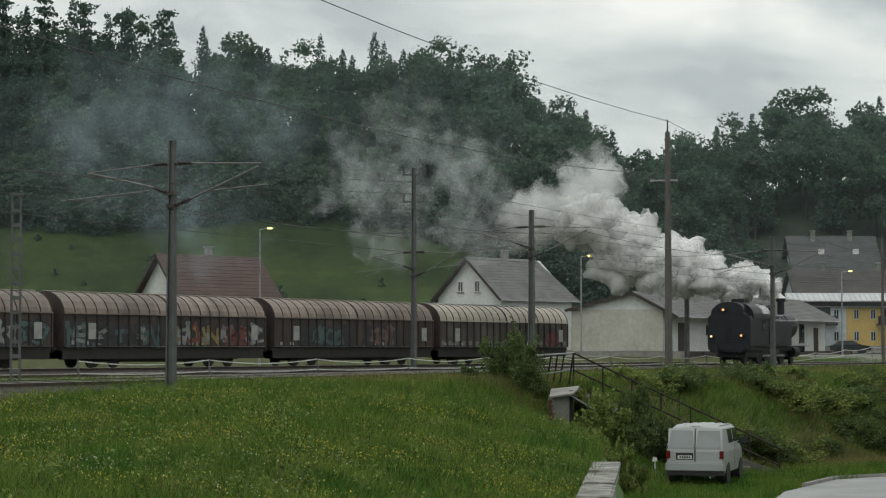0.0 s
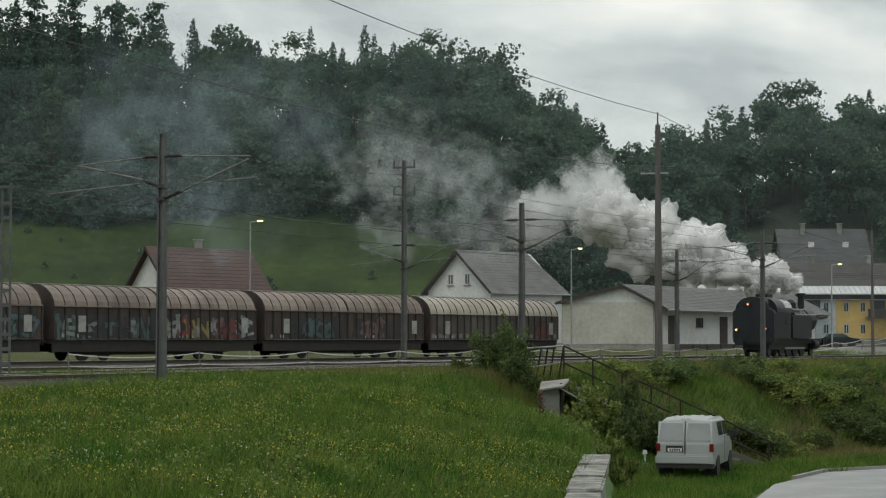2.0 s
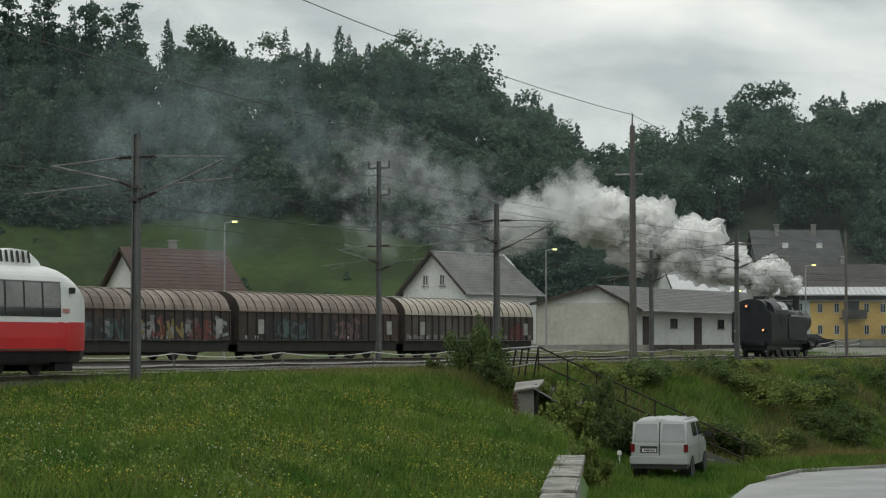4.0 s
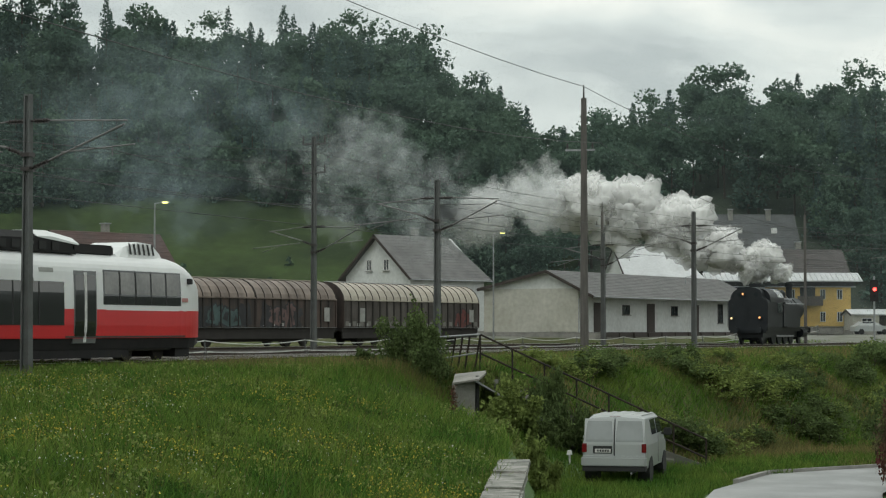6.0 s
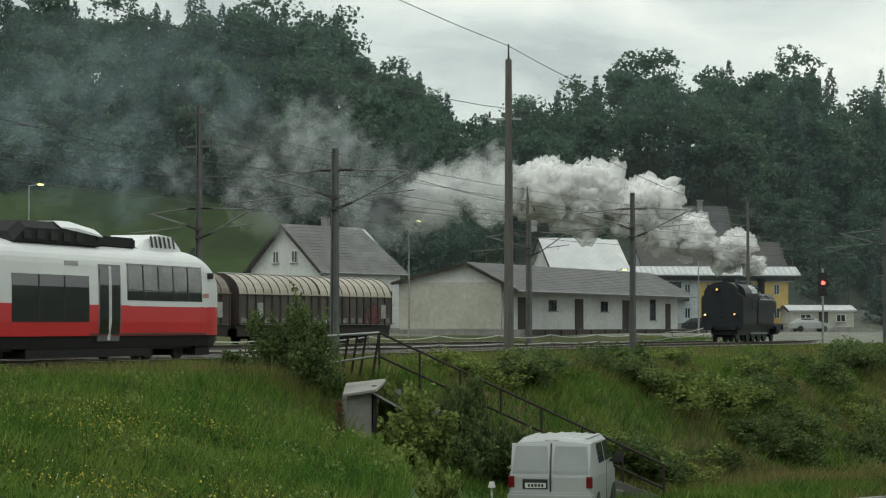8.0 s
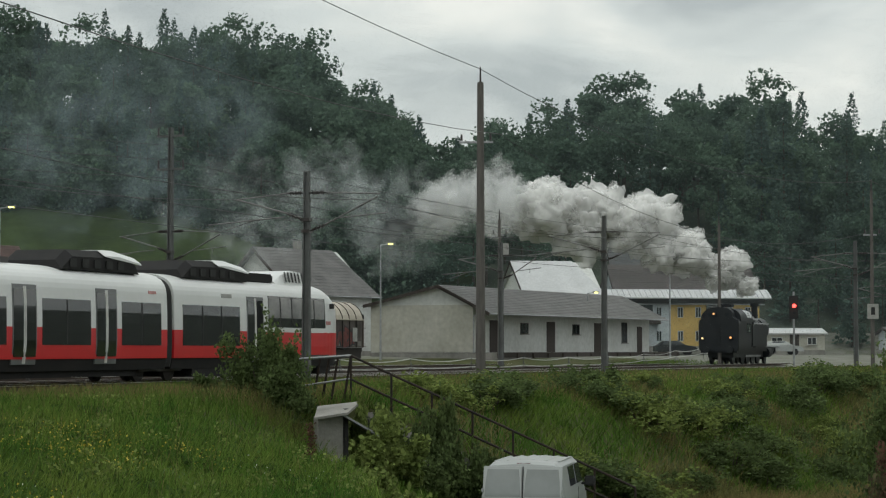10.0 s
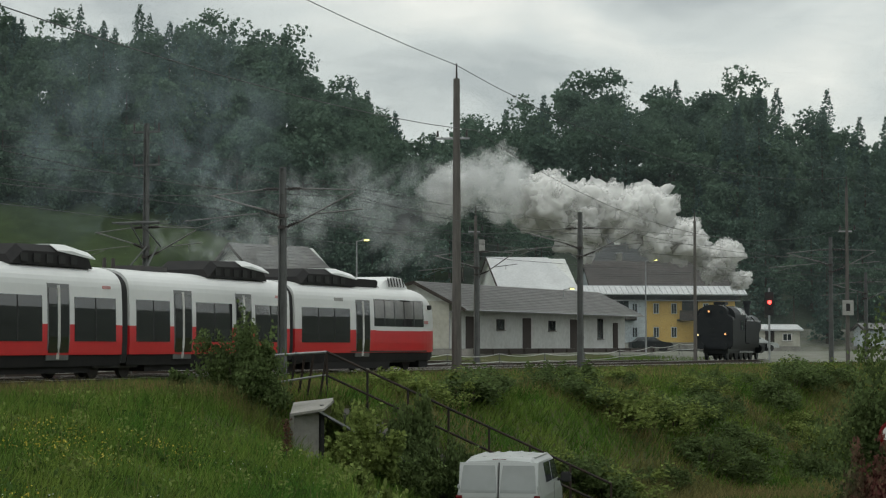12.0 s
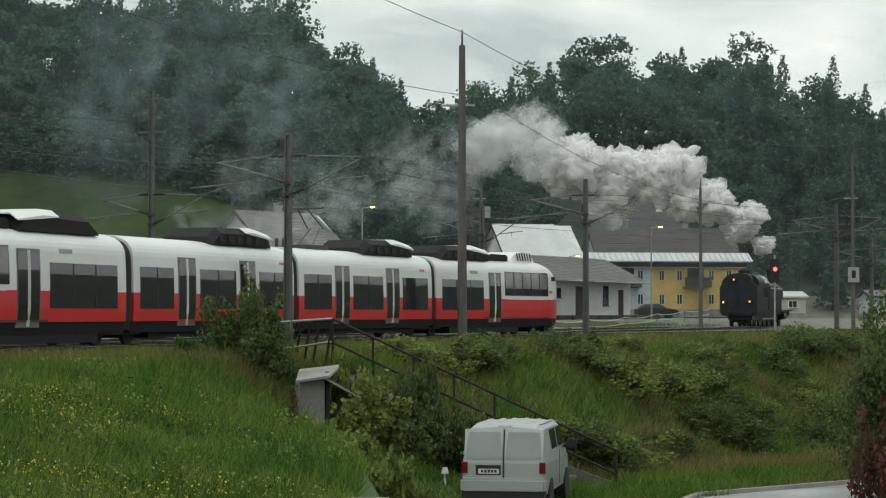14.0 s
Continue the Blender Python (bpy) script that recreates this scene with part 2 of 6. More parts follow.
def tube(bm, a, b, r0, r1=None, n=8):
    a, b = Vector(a), Vector(b)
    r1 = r0 if r1 is None else r1
    q = (b - a).to_track_quat("Z", "Y")
    rings = [[bm.verts.new(p + q @ Vector((r * math.cos(i * math.tau / n), r * math.sin(i * math.tau / n), 0))) for i in range(n)] for p, r in ((a, r0), (b, r1))]
    for i in range(n):
        j = (i + 1) % n
        bm.faces.new((rings[0][i], rings[0][j], rings[1][j], rings[1][i]))
    bm.faces.new(rings[0][::-1]), bm.faces.new(rings[1])
    return bm


def loft(bm, sections, close=True):
    """Skin through sections, lists of points of equal length."""
    rings = [[bm.verts.new(p) for p in s] for s in sections]
    n = len(rings[0])
    for a, b in zip(rings, rings[1:]):
        for i in range(n if close else n - 1):
            j = (i + 1) % n
            bm.faces.new((a[i], a[j], b[j], b[i]))
    if close:
        bm.faces.new(rings[0][::-1]), bm.faces.new(rings[-1])
    return bm


def B():
    return bmesh.new()


def mesh_from(name, verts, faces, material):
    me = bpy.data.meshes.new(name)
    me.from_pydata([tuple(v) for v in verts], [], faces)
    me.materials.append(material)
    return new(name, me)


def quad_mesh(name, corners, material):
    """corners: n x 4 x 3 array, every quad an island of its own."""
    n = len(corners)
    me = bpy.data.meshes.new(name)
    me.vertices.add(n * 4)
    me.vertices.foreach_set("co", np.asarray(corners, np.float32).ravel())
    me.loops.add(n * 4)
    me.loops.foreach_set("vertex_index", np.arange(n * 4, dtype=np.int32))
    me.polygons.add(n)
    me.polygons.foreach_set("loop_start", np.arange(0, n * 4, 4, dtype=np.int32))
    me.update(calc_edges=True)
    me.materials.append(material)
    return new(name, me)


def smooth_step(a, b, x):
    t = np.clip((np.asarray(x, float) - a) / (b - a), 0, 1)
    return t * t * (3 - 2 * t)


# ---- the lie of the land ----
SKYLINE = [(-400, 46), (-130, 46), (-103, 43), (-85, 38), (-71, 36.2), (-52, 35.2), (-41, 34.8), (-30, 33.2), (-20, 30.5), (-15, 27), (-8, 21), (-6, 17.5),
           (-2, 18), (6, 21), (14, 23), (21, 26), (28, 26), (37, 25), (44, 25.5), (50, 21), (56, 22), (64, 18), (90, 19), (400, 22)]


def bank_distance(x, y):
    """Metres past the top edge of the bank, towards the lane."""
    return (x + 3) * 0.854 - (y - 55) * 0.52


def meadow_edge(y):
    return -1.3 - 2.0 * smooth_step(40, 52, y)


def ground_height(x, y):
    x, y = np.asarray(x, float), np.asarray(y, float)
    d = bank_distance(x, y)
    low = -3.5 + 0 * x
    z = -0.4 + (low + 0.4) * smooth_step(0, 6.5, d)
    base = np.where(y < 24, -1.2 - 0.02 * (24 - y), -1.2 + np.clip(y - 24, 0, 22) / 22 * 0.76)
    mound = base - 1.35 * smooth_step(-9, -1.5, x) - 0.4 * smooth_step(46, 53, y)
    inside = 1 - smooth_step(-0.25, 0.25, x - meadow_edge(y))
    inside = inside * (1 - smooth_step(52.5, 56, y))
    far = smooth_step(43, 51, y)
    mound = mound * (1 - far) + (-0.42 + (mound + 0.42) * smooth_step(-1.8, 2.2, d)) * far
    z = z + (mound - z) * inside
    foot = -3.45 + 1.5 * (1 - smooth_step(-3.2, 1.5, x))
    by_wall = (y < 54.5) & (x > -3.4) & (x < 5.5) & (inside < 0.5)
    z = np.where(by_wall, np.minimum(z, np.where(inside > 0.02, z * inside + foot * (1 - inside), foot)), z)
    z = z + 0.9 * smooth_step(140, 175, y - 0.55 * x) * (d < 0)
    crest = np.interp(x / np.maximum(y, 60) * 300, [a for a, _ in SKYLINE], [b for _, b in SKYLINE])
    foot = 212 + 18 * smooth_step(0, 20, x) 
    rise = np.clip((y - foot) / (300 - foot), 0, 1)
    rise = 0.75 * rise + 0.25 * rise * rise * (3 - 2 * rise)
    hill = crest * rise + 0.06 * np.clip(y - 300, 0, 150)
    return z + np.where(y > foot, hill, 0)


def build_ground():
    xs = np.concatenate([[-2400, -900, -400, -250], np.arange(-190, -40, 7.5), np.arange(-40, 40, 0.8), np.arange(40, 150, 7.5), [220, 400, 900, 2400]])
    ys = np.concatenate([[-2400, -600, -200, -80], np.arange(-50, 20, 3.5), np.arange(20, 90, 0.8), np.arange(90, 200, 4.0), np.arange(200, 340, 5.0), [380, 460, 700, 1400, 3000]])
    gx, gy = np.meshgrid(xs, ys)
    gz = ground_height(gx, gy)
    gz = gz + np.where(gy < 70, 0.05 * np.sin(gx * 1.7 + gy) * np.cos(gy * 1.1 - gx * 0.6), 0)
    verts = np.stack([gx, gy, gz], -1).reshape(-1, 3)
    w = len(xs)
    faces = [(j * w + i, j * w + i + 1, (j + 1) * w + i + 1, (j + 1) * w + i) for j in range(len(ys) - 1) for i in range(w - 1)]
    ob = mesh_from("ground", verts, faces, GRASS)
    me = ob.data
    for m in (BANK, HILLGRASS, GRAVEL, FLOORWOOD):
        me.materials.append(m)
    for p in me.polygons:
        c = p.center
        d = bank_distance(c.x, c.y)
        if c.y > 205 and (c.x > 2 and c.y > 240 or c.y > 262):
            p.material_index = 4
        elif c.y > 205 and c.x < 12:
            p.material_index = 2
        elif c.y - 0.5 * c.x > 166 and c.x > -30 or c.y - 0.5 * c.x > 146 and c.x > 14:
            p.material_index = 3
        elif d > -3 and c.y > 50 or c.y > 52:
            p.material_index = 1
        p.use_smooth = True
    tagged(ob, "rough green ground with a bank and a hillside pasture", "ground", kind="structure")


build_ground()


# ---- tracks ----
def line_pose(x0, slope, y, z=0.0):
    """Pose on a track, local x along it and away."""
    return pose(x0 + slope * y, y, z, 0, 0, math.degrees(math.atan2(1, slope)))


LOCO_LINE, WAGON_LINE = (-42.0, 0.40), (-80.37, 0.5266)
SIDING_LINE = (-52.0, 0.42)
BEND_Y, BEND = 72.0, 0.0029
BENT_Y = np.linspace(-90, 230, 1601)


def train_x(y):
    """The railcar's line: straight past the meadow, then bending away to the station's far end."""
    return -34.55 + 0.34 * y + BEND * np.maximum(0, y - BEND_Y) ** 2


BENT_S = np.concatenate([[0], np.cumsum(np.hypot(np.diff(train_x(BENT_Y)), np.diff(BENT_Y)))])


def bent_point(s):
    y = float(np.interp(s, BENT_S, BENT_Y))
    return Vector((float(train_x(y)), y, 0))


def bent_pose(s_front, length=1.0, backwards=False):
    """Pose of a car whose ends stand on the bent line; local x runs forward."""
    a, b = bent_point(s_front), bent_point(s_front - length)
    d = a - b if not backwards else b - a
    p = a if not backwards else b
    return pose(p.x, p.y, 0, 0, 0, math.degrees(math.atan2(d.y, d.x)))


def build_track(line, y0, y1):
    x0, slope = line
    length = (y1 - y0) * math.hypot(slope, 1)
    m = line_pose(x0, slope, y0)
    bed = B()
    loft(bed, [[(s, -2.1, -0.45), (s, -1.5, -0.17), (s, 1.5, -0.17), (s, 2.1, -0.45)] for s in np.linspace(0, length, 40)], close=False)
    track = thing("railway_track", m, "worn steel rails on sleepers in grey ballast", "railway track", "station tracks", "structure")
    part("ballast", bed, BALLAST, track)
    for side in (-0.75, 0.75):
        r = B()
        box(r, 0, length, side - 0.04, side + 0.04, -0.045, -0.014)
        box(r, 0, length, side - 0.012, side + 0.012, -0.13, -0.045)
        box(r, 0, length, side - 0.07, side + 0.07, -0.15, -0.13)
        rail = part("rail", r, RUST, track)
        part("running_surface", box(B(), 0, length, side - 0.042, side + 0.042, -0.014, 0.0), STEEL, rail, "polished rail head")
    sl = B()
    for k in range(int(length / 0.65)):
        box(sl, k * 0.65, k * 0.65 + 0.24, -1.25, 1.25, -0.19, -0.152)
    tagged(part("sleepers", sl, SLEEPER, track), kind="stuff")


def build_bent_track(s0, s1):
    track = thing("railway_track", pose(0, 0, 0), "worn steel rails on sleepers in grey ballast bending away", "railway track", "station tracks", "structure")
    stations = []
    for s in np.arange(s0, s1, 3.0):
        p, q = bent_point(s), bent_point(s + 0.5)
        d = (q - p).normalized()
        stations.append((p, Vector((-d.y, d.x, 0))))

    def strip(profile, close=True):
        return loft(B(), [[p + n * o + Vector((0, 0, z)) for o, z in profile] for p, n in stations], close)
    part("ballast", strip([(-2.1, -0.45), (-1.5, -0.17), (1.5, -0.17), (2.1, -0.45)], False), BALLAST, track)
    for c in (-0.75, 0.75):
        rail = part("rail", strip([(c - 0.07, -0.15), (c + 0.07, -0.15), (c + 0.02, -0.12), (c + 0.04, -0.045), (c + 0.04, -0.014), (c - 0.04, -0.014), (c - 0.04, -0.045), (c - 0.02, -0.12)]), RUST, track)
        part("running_surface", strip([(c - 0.042, -0.014), (c + 0.042, -0.014), (c + 0.042, 0.0), (c - 0.042, 0.0)]), STEEL, rail, "polished rail head")
    sl = B()
    for s in np.arange(s0, s1 - 4, 0.65):
        m = bent_pose(s)
        first = len(sl.verts)
        box(sl, 0, 0.24, -1.25, 1.25, -0.19, -0.152)
        sl.verts.ensure_lookup_table()
        for v in sl.verts[first:]:
            v.co = m @ v.co
    tagged(part("sleepers", sl, SLEEPER, track), kind="stuff")


build_bent_track(float(np.interp(-20, BENT_Y, BENT_S)), float(np.interp(215, BENT_Y, BENT_S)))
for line, y0, y1 in ((LOCO_LINE, -15, 215), (WAGON_LINE, 20, 205), (SIDING_LINE, 0, 200)):
    build_track(line, y0, y1)


def build_lane():
    # the lane comes past the van and bends away to the far end of the bank
    centre = [(3.6, -60), (4.2, 10), (4.7, 30), (5.2, 36), (6.3, 43.5), (8.2, 49.4), (13, 53.4), (22, 57.2), (40, 61.5), (90, 66)]
    width = [2.3] * 10
    pts = []
    for i, (x, y) in enumerate(centre):
        a, b = Vector(centre[max(i - 1, 0)]), Vector(centre[min(i + 1, len(centre) - 1)])
        d = (b - a).normalized()
        pts.append(((x, y), (d.y, -d.x), width[i]))
    fine = []
    for (p, n, w), (p2, n2, w2) in zip(pts, pts[1:]):
        for k in range(10):
            f = k / 10
            fine.append((p[0] + (p2[0] - p[0]) * f, p[1] + (p2[1] - p[1]) * f, n[0] + (n2[0] - n[0]) * f, n[1] + (n2[1] - n[1]) * f, w))
    rows = []
    for x, y, nx, ny, w in fine:
        z = -3.46
        rows.append([(x - nx * w, y - ny * w, z + 0.07), (x, y, z + 0.10), (x + nx * w, y + ny * w, z + 0.07)])
    bm = B()
    loft(bm, rows, close=False)
    tagged(link_mesh("road", bm, ROAD, True), "wet grey asphalt lane bending round the bank", "road", kind="structure")
    kerb = B()
    loft(kerb, [[(r[0][0] - 0.16, r[0][1] + 0.05, r[0][2] - 0.2), (r[0][0] - 0.16, r[0][1] + 0.05, r[0][2] + 0.10), (r[0][0], r[0][1], r[0][2] + 0.10), (r[0][0], r[0][1], r[0][2] - 0.2)] for r in rows[44:]])
    tagged(link_mesh("kerb", kerb, CONCRETE), "pale concrete kerb along the wet lane", "kerb", kind="structure")


build_lane()


def build_reflection_ridge():
    # unseen ridge added behind the meadow, closing the valley and darkening train-window reflections
    xs = np.linspace(-700, 700, 90)
    verts, faces = [], []
    for i, x in enumerate(xs):
        h = 15 + 5 * math.sin(x * 0.013) + 3 * math.sin(x * 0.041 + 1) + 1.5 * math.sin(x * 0.13)
        verts += [(x, -170, -4), (x, -235, h), (x, -320, h + 6), (x, -420, -4)]
    for i in range(len(xs) - 1):
        for k in range(3):
            a = i * 4 + k
            faces.append((a, a + 4, a + 5, a + 1))
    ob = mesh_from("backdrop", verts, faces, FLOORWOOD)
    tagged(ob, "unseen low dark ridge added for window reflections", "hill", kind="structure")


build_reflection_ridge()


# ---- buildings ----
def window_part(parent, x, y, z, w, h, face, frame_mat=FRAME, sill=True):
    """A window on a wall that looks along face ('-y', '+y' or '-x') in its house's space."""
    win = new("window")
    win.parent = parent
    turn = {"-y": 0, "+y": 180, "-x": -90}[face]
    win.matrix_basis = pose(x, y, z, 0, 0, turn)
    fr = B()
    for a, b, c, d in ((-w / 2, -w / 2 + 0.06, 0, h), (w / 2 - 0.06, w / 2, 0, h), (-w / 2 + 0.06, w / 2 - 0.06, 0, 0.06), (-w / 2 + 0.06, w / 2 - 0.06, h - 0.06, h), (-0.025, 0.025, 0.06, h - 0.06)):
        box(fr, a, b, -0.05, 0.03, c, d)
    part("window_frame", fr, frame_mat, win)
    for a, b in ((-w / 2 + 0.06, -0.04), (0.025, w / 2 - 0.06)):
        part("pane", box(B(), a, b, -0.02, 0.0, 0.06, h - 0.06), GLASS, win)
    if sill:
        part("sill", box(B(), -w / 2 - 0.1, w / 2 + 0.1, -0.16, 0.02, -0.07, -0.003), CONCRETE, win)
    return win


def roof_slab(bm, a, b, c, d, thick):
    """Slab under four corners a b c d."""
    n = (Vector(b) - Vector(a)).cross(Vector(d) - Vector(a)).normalized()
    n = n if n.z > 0 else -n
    top = [bm.verts.new(p) for p in (a, b, c, d)]
    low = [bm.verts.new(Vector(p) - n * thick) for p in (a, b, c, d)]
    bm.faces.new(top), bm.faces.new(low[::-1])
    for i in range(4):
        j = (i + 1) % 4
        bm.faces.new((top[i], low[i], low[j], top[j]))


def house(name, m, length, width, eave, ridge, wall, roof, label, over=0.5, front_over=None, windows=(), gable_windows=(), doors=(), chimneys=(),
          hip=0.0, tiles=True, gutter=True, wall_label="", ridge_y=0.0, frames=FRAME):
    """Gabled house: x along the ridge from the near gable, -y the long front."""
    top = thing(name, m, label, "house")
    w = width / 2
    body = B()
    loft(body, [[(x, -w, 0), (x, -w, eave), (x, ridge_y, ridge), (x, w, eave), (x, w, 0)] for x in (0, length)])
    part("wall", body, wall, top, wall_label)
    part("plinth", box(B(), -0.04, length + 0.04, -w - 0.04, w + 0.04, -0.4, 0.45), CONCRETE, top)
    fo = over if front_over is None else front_over
    grades = {-1: (ridge - eave) / (w + ridge_y), 1: (ridge - eave) / (w - ridge_y)}
    for side, o in ((-1, fo), (1, over)):
        r = B()
        e = (side * (w + o), eave - o * grades[side] + 0.12)
        cut = hip * length
        roof_slab(r, (-over + 0, ridge_y, ridge + 0.12), (length + over - cut, ridge_y, ridge + 0.12), (length + over, e[0], e[1]), (-over, e[0], e[1]), 0.16)
        rp = part("roof", r, roof, top)
        if tiles:
            courses = B()
            n = max(6, int(math.hypot(w + o, ridge - eave) / 0.42))
            for k in range(1, n):
                f = k / n
                y, z = ridge_y + (e[0] - ridge_y) * f, ridge + 0.12 + (e[1] - ridge - 0.12) * f
                roof_slab(courses, (-over, y - side * 0.05, z + 0.05), (length + over - cut * (1 - f), y - side * 0.05, z + 0.05), (length + over - cut * (1 - f), y + side * 0.02, z + 0.015), (-over, y + side * 0.02, z + 0.015), 0.02)
            tagged(part("roof_tiling", courses, roof, rp), kind="stuff")
        if gutter:
            part("gutter", tube(B(), (-over, e[0] + side * 0.06, e[1] - 0.1), (length + over, e[0] + side * 0.06, e[1] - 0.1), 0.07), GALV, top)
    if hip:
        r = B()
        apex = (length + over - hip * length, ridge_y, ridge + 0.11)
        v = [r.verts.new(p) for p in (apex, (length + over, -(w + fo), eave - fo * grades[-1] + 0.11), (length + over, w + over, eave - over * grades[1] + 0.11))]
        u = [r.verts.new(Vector(p.co) - Vector((0, 0, 0.15))) for p in v]
        r.faces.new(v), r.faces.new(u[::-1])
        for i in range(3):
            r.faces.new((v[i], u[i], u[(i + 1) % 3], v[(i + 1) % 3]))
        part("hip", r, roof, top)
    for s in (-1, 1):
        barge = B()
        o = fo if s < 0 else over
        low = eave - o * grades[s] + 0.13
        roof_slab(barge, (-over - 0.03, ridge_y, ridge + 0.13), (-over + 0.02, ridge_y, ridge + 0.13), (-over + 0.02, s * (w + o), low), (-over - 0.03, s * (w + o), low), 0.26)
        part("bargeboard", barge, DARKWOOD, top)
    for x, z, ww, h in windows:
        window_part(top, x, -w - 0.01, z, ww, h, "-y", frames)
    for y, z, ww, h in gable_windows:
        window_part(top, -0.01, y, z, ww, h, "-x")
    for x, z, ww, h in doors:
        d = part("door", box(B(), x - ww / 2, x + ww / 2, -w - 0.05, -w + 0.01, z, z + h), DARKWOOD, top, "dark wooden door")
        part("door_frame", box(B(), x - ww / 2 - 0.08, x + ww / 2 + 0.08, -w - 0.03, -w + 0.01, z + h, z + h + 0.1), FRAME, d)
    for x, y, z0, z1 in chimneys:
        c = part("chimney", box(B(), x - 0.3, x + 0.3, y - 0.3, y + 0.3, z0, z1), CONCRETE, top)
        part("cap", box(B(), x - 0.4, x + 0.4, y - 0.4, y + 0.4, z1 + 0.003, z1 + 0.1), GALV, c)
    return top


white_house = house("white_house", pose(-18.55, 188.9, 0.5, 0, 0, 50), 10.5, 9, 5.9, 9.8, WHITEWALL, ROOFGREY,
                    "white rendered house with a grey tiled gable roof", 0.6, windows=((2.0, 3.4, 1.0, 1.3), (5.5, 3.4, 1.0, 1.3), (9.0, 2.6, 0.9, 1.3), (9.0, 0.9, 0.9, 1.3)),
                    gable_windows=((-1.2, 6.35, 0.75, 1.1), (1.2, 6.35, 0.75, 1.1), (-2.6, 3.2, 1.0, 1.3), (2.6, 3.2, 1.0, 1.3)), chimneys=((5.5, 0.3, 9.0, 10.7),), hip=0.12)
house("red_roofed_house", pose(-46.9, 174, 0.2, 0, 0, 50), 11.5, 8, 5.3, 9.9, WHITEWALL, ROOFRED, "white house with an old red-brown tiled roof", 0.7,
      gable_windows=((-1.6, 5.0, 0.9, 1.2), (1.6, 5.0, 0.9, 1.2)), windows=((3, 2.6, 1.0, 1.2), (7, 2.6, 1.0, 1.2)), chimneys=((6, 0.4, 9.0, 10.8),))
shed_m = pose(-3.2, 168, 0.4, 0, 0, 63.4)
goods_shed = house("goods_shed", shed_m, 38, 9.3, 4.3, 5.75, WHITEWALL, ROOFGREY, "long white goods shed with a low grey roof and dark doors", 0.5, 1.7,
                   windows=((9.6, 2.0, 1.5, 0.9), (20.4, 2.0, 1.5, 0.9), (31.7, 1.3, 1.3, 1.9)), doors=((3.8, 0.46, 1.7, 2.6), (15.0, 0.46, 1.7, 2.6), (25.4, 0.46, 1.7, 2.6), (35.5, 0.46, 1.2, 2.4)), tiles=True, ridge_y=-1.7, frames=DARKWOOD)
part("gable_facing", box(B(), -0.06, -0.005, -4.65, 4.65, 0.47, 4.25), CREAM, goods_shed, "stained cream render on the gable")
dock = thing("loading_platform", shed_m, "concrete loading platform with a dark edge beside the shed", "loading platform")
part("deck", box(B(), -1.0, 39.0, -7.2, -4.70, -0.6, 0.42), CONCRETE, dock)
part("edge_beam", box(B(), -1.0, 39.0, -7.32, -7.205, 0.05, 0.46), DARKWOOD, dock)
for k in range(14):
    part("support", box(B(), -0.6 + k * 3.0, -0.3 + k * 3.0, -7.45, -7.325, -0.6, 0.40), DARKWOOD, dock)
pipe = B()
tube(pipe, (-0.15, -5.9, 3.9), (-0.15, -4.72, 3.3), 0.05), tube(pipe, (-0.15, -4.72, 3.3), (-0.15, -4.72, 0.45), 0.05)
part("downpipe", pipe, GALV, goods_shed)
house("station_annex", pose(5.2, 207, 0.6, 0, 0, 14), 7.8, 9, 6.0, 9.2, WHITEWALL, ROOFMETAL, "station annex with a pale sheet-metal roof", 0.4, hip=0.28, tiles=False)
apart = house("apartment_house", pose(16.7, 233.5, 1.0, 0, 0, 8), 15.5, 11, 5.4, 9.5, GREYWALL, ROOFBROWN, "yellow and grey two-storey house with balconies and a dark brown roof", 0.5,
              chimneys=((4, 1, 8.7, 10.5), (11, 1, 8.7, 10.5)))
part("yellow_facade", box(B(), 5.41, 15.52, -5.62, -5.505, 0.46, 5.35), YELLOWWALL, apart, "warm yellow rendered facade")
part("grey_facade", box(B(), 0.0, 5.4, -5.62, -5.505, 0.46, 5.35), GREYWALL, apart, "pale blue-grey rendered facade")
for x in (1.0, 2.6, 4.2, 6.6, 8.6, 12.2, 14.2):
    for z in (0.9, 3.5):
        window_part(apart, x, -5.63, z + 0.1, 0.62, 1.15, "-y", GREYWALL, False)
for x in (2.6, 10.4):
    bal = part("balcony", box(B(), x - 1.5, x + 1.5, -6.9, -5.65, 2.85, 3.0), CONCRETE, apart)
    part("parapet", box(B(), x - 1.5, x + 1.5, -6.98, -6.905, 2.85, 3.95), DARKWOOD, bal, "dark wooden balcony parapet")
    part("balcony_door", box(B(), x - 0.9, x + 0.9, -5.69, -5.64, 3.0, 5.1), GLASS, bal)
canopy = B()
roof_slab(canopy, (-1.8, -6.9, 5.75), (16.6, -6.9, 5.75), (16.6, -4.9, 6.7), (-1.8, -4.9, 6.7), 0.14)
part("eave_roof", canopy, ROOFMETAL, apart, "white sheet-metal lower roof")
seams = B()
for k in range(30):
    roof_slab(seams, (-1.7 + k * 0.62, -6.9, 5.80), (-1.64 + k * 0.62, -6.9, 5.80), (-1.64 + k * 0.62, -4.9, 6.75), (-1.7 + k * 0.62, -4.9, 6.75), 0.04)
part("roof_seams", seams, GALV, apart)
back_house = house("hillside_house", pose(18.4, 262, 6.5, 0, 0, 6), 11.0, 9, 5.2, 9.7, GREYWALL, ROOFSLATE, "house on the slope with a dark roof and two chimneys", 0.6,
                   chimneys=((3.0, -0.6, 8.6, 10.4), (8.0, -0.6, 8.6, 10.4)))
for x in (3.4, 8.0):
    part("roof_light", box(B(), x, x + 0.8, -2.62, -2.5, 7.15, 7.9), FRAME, back_house)
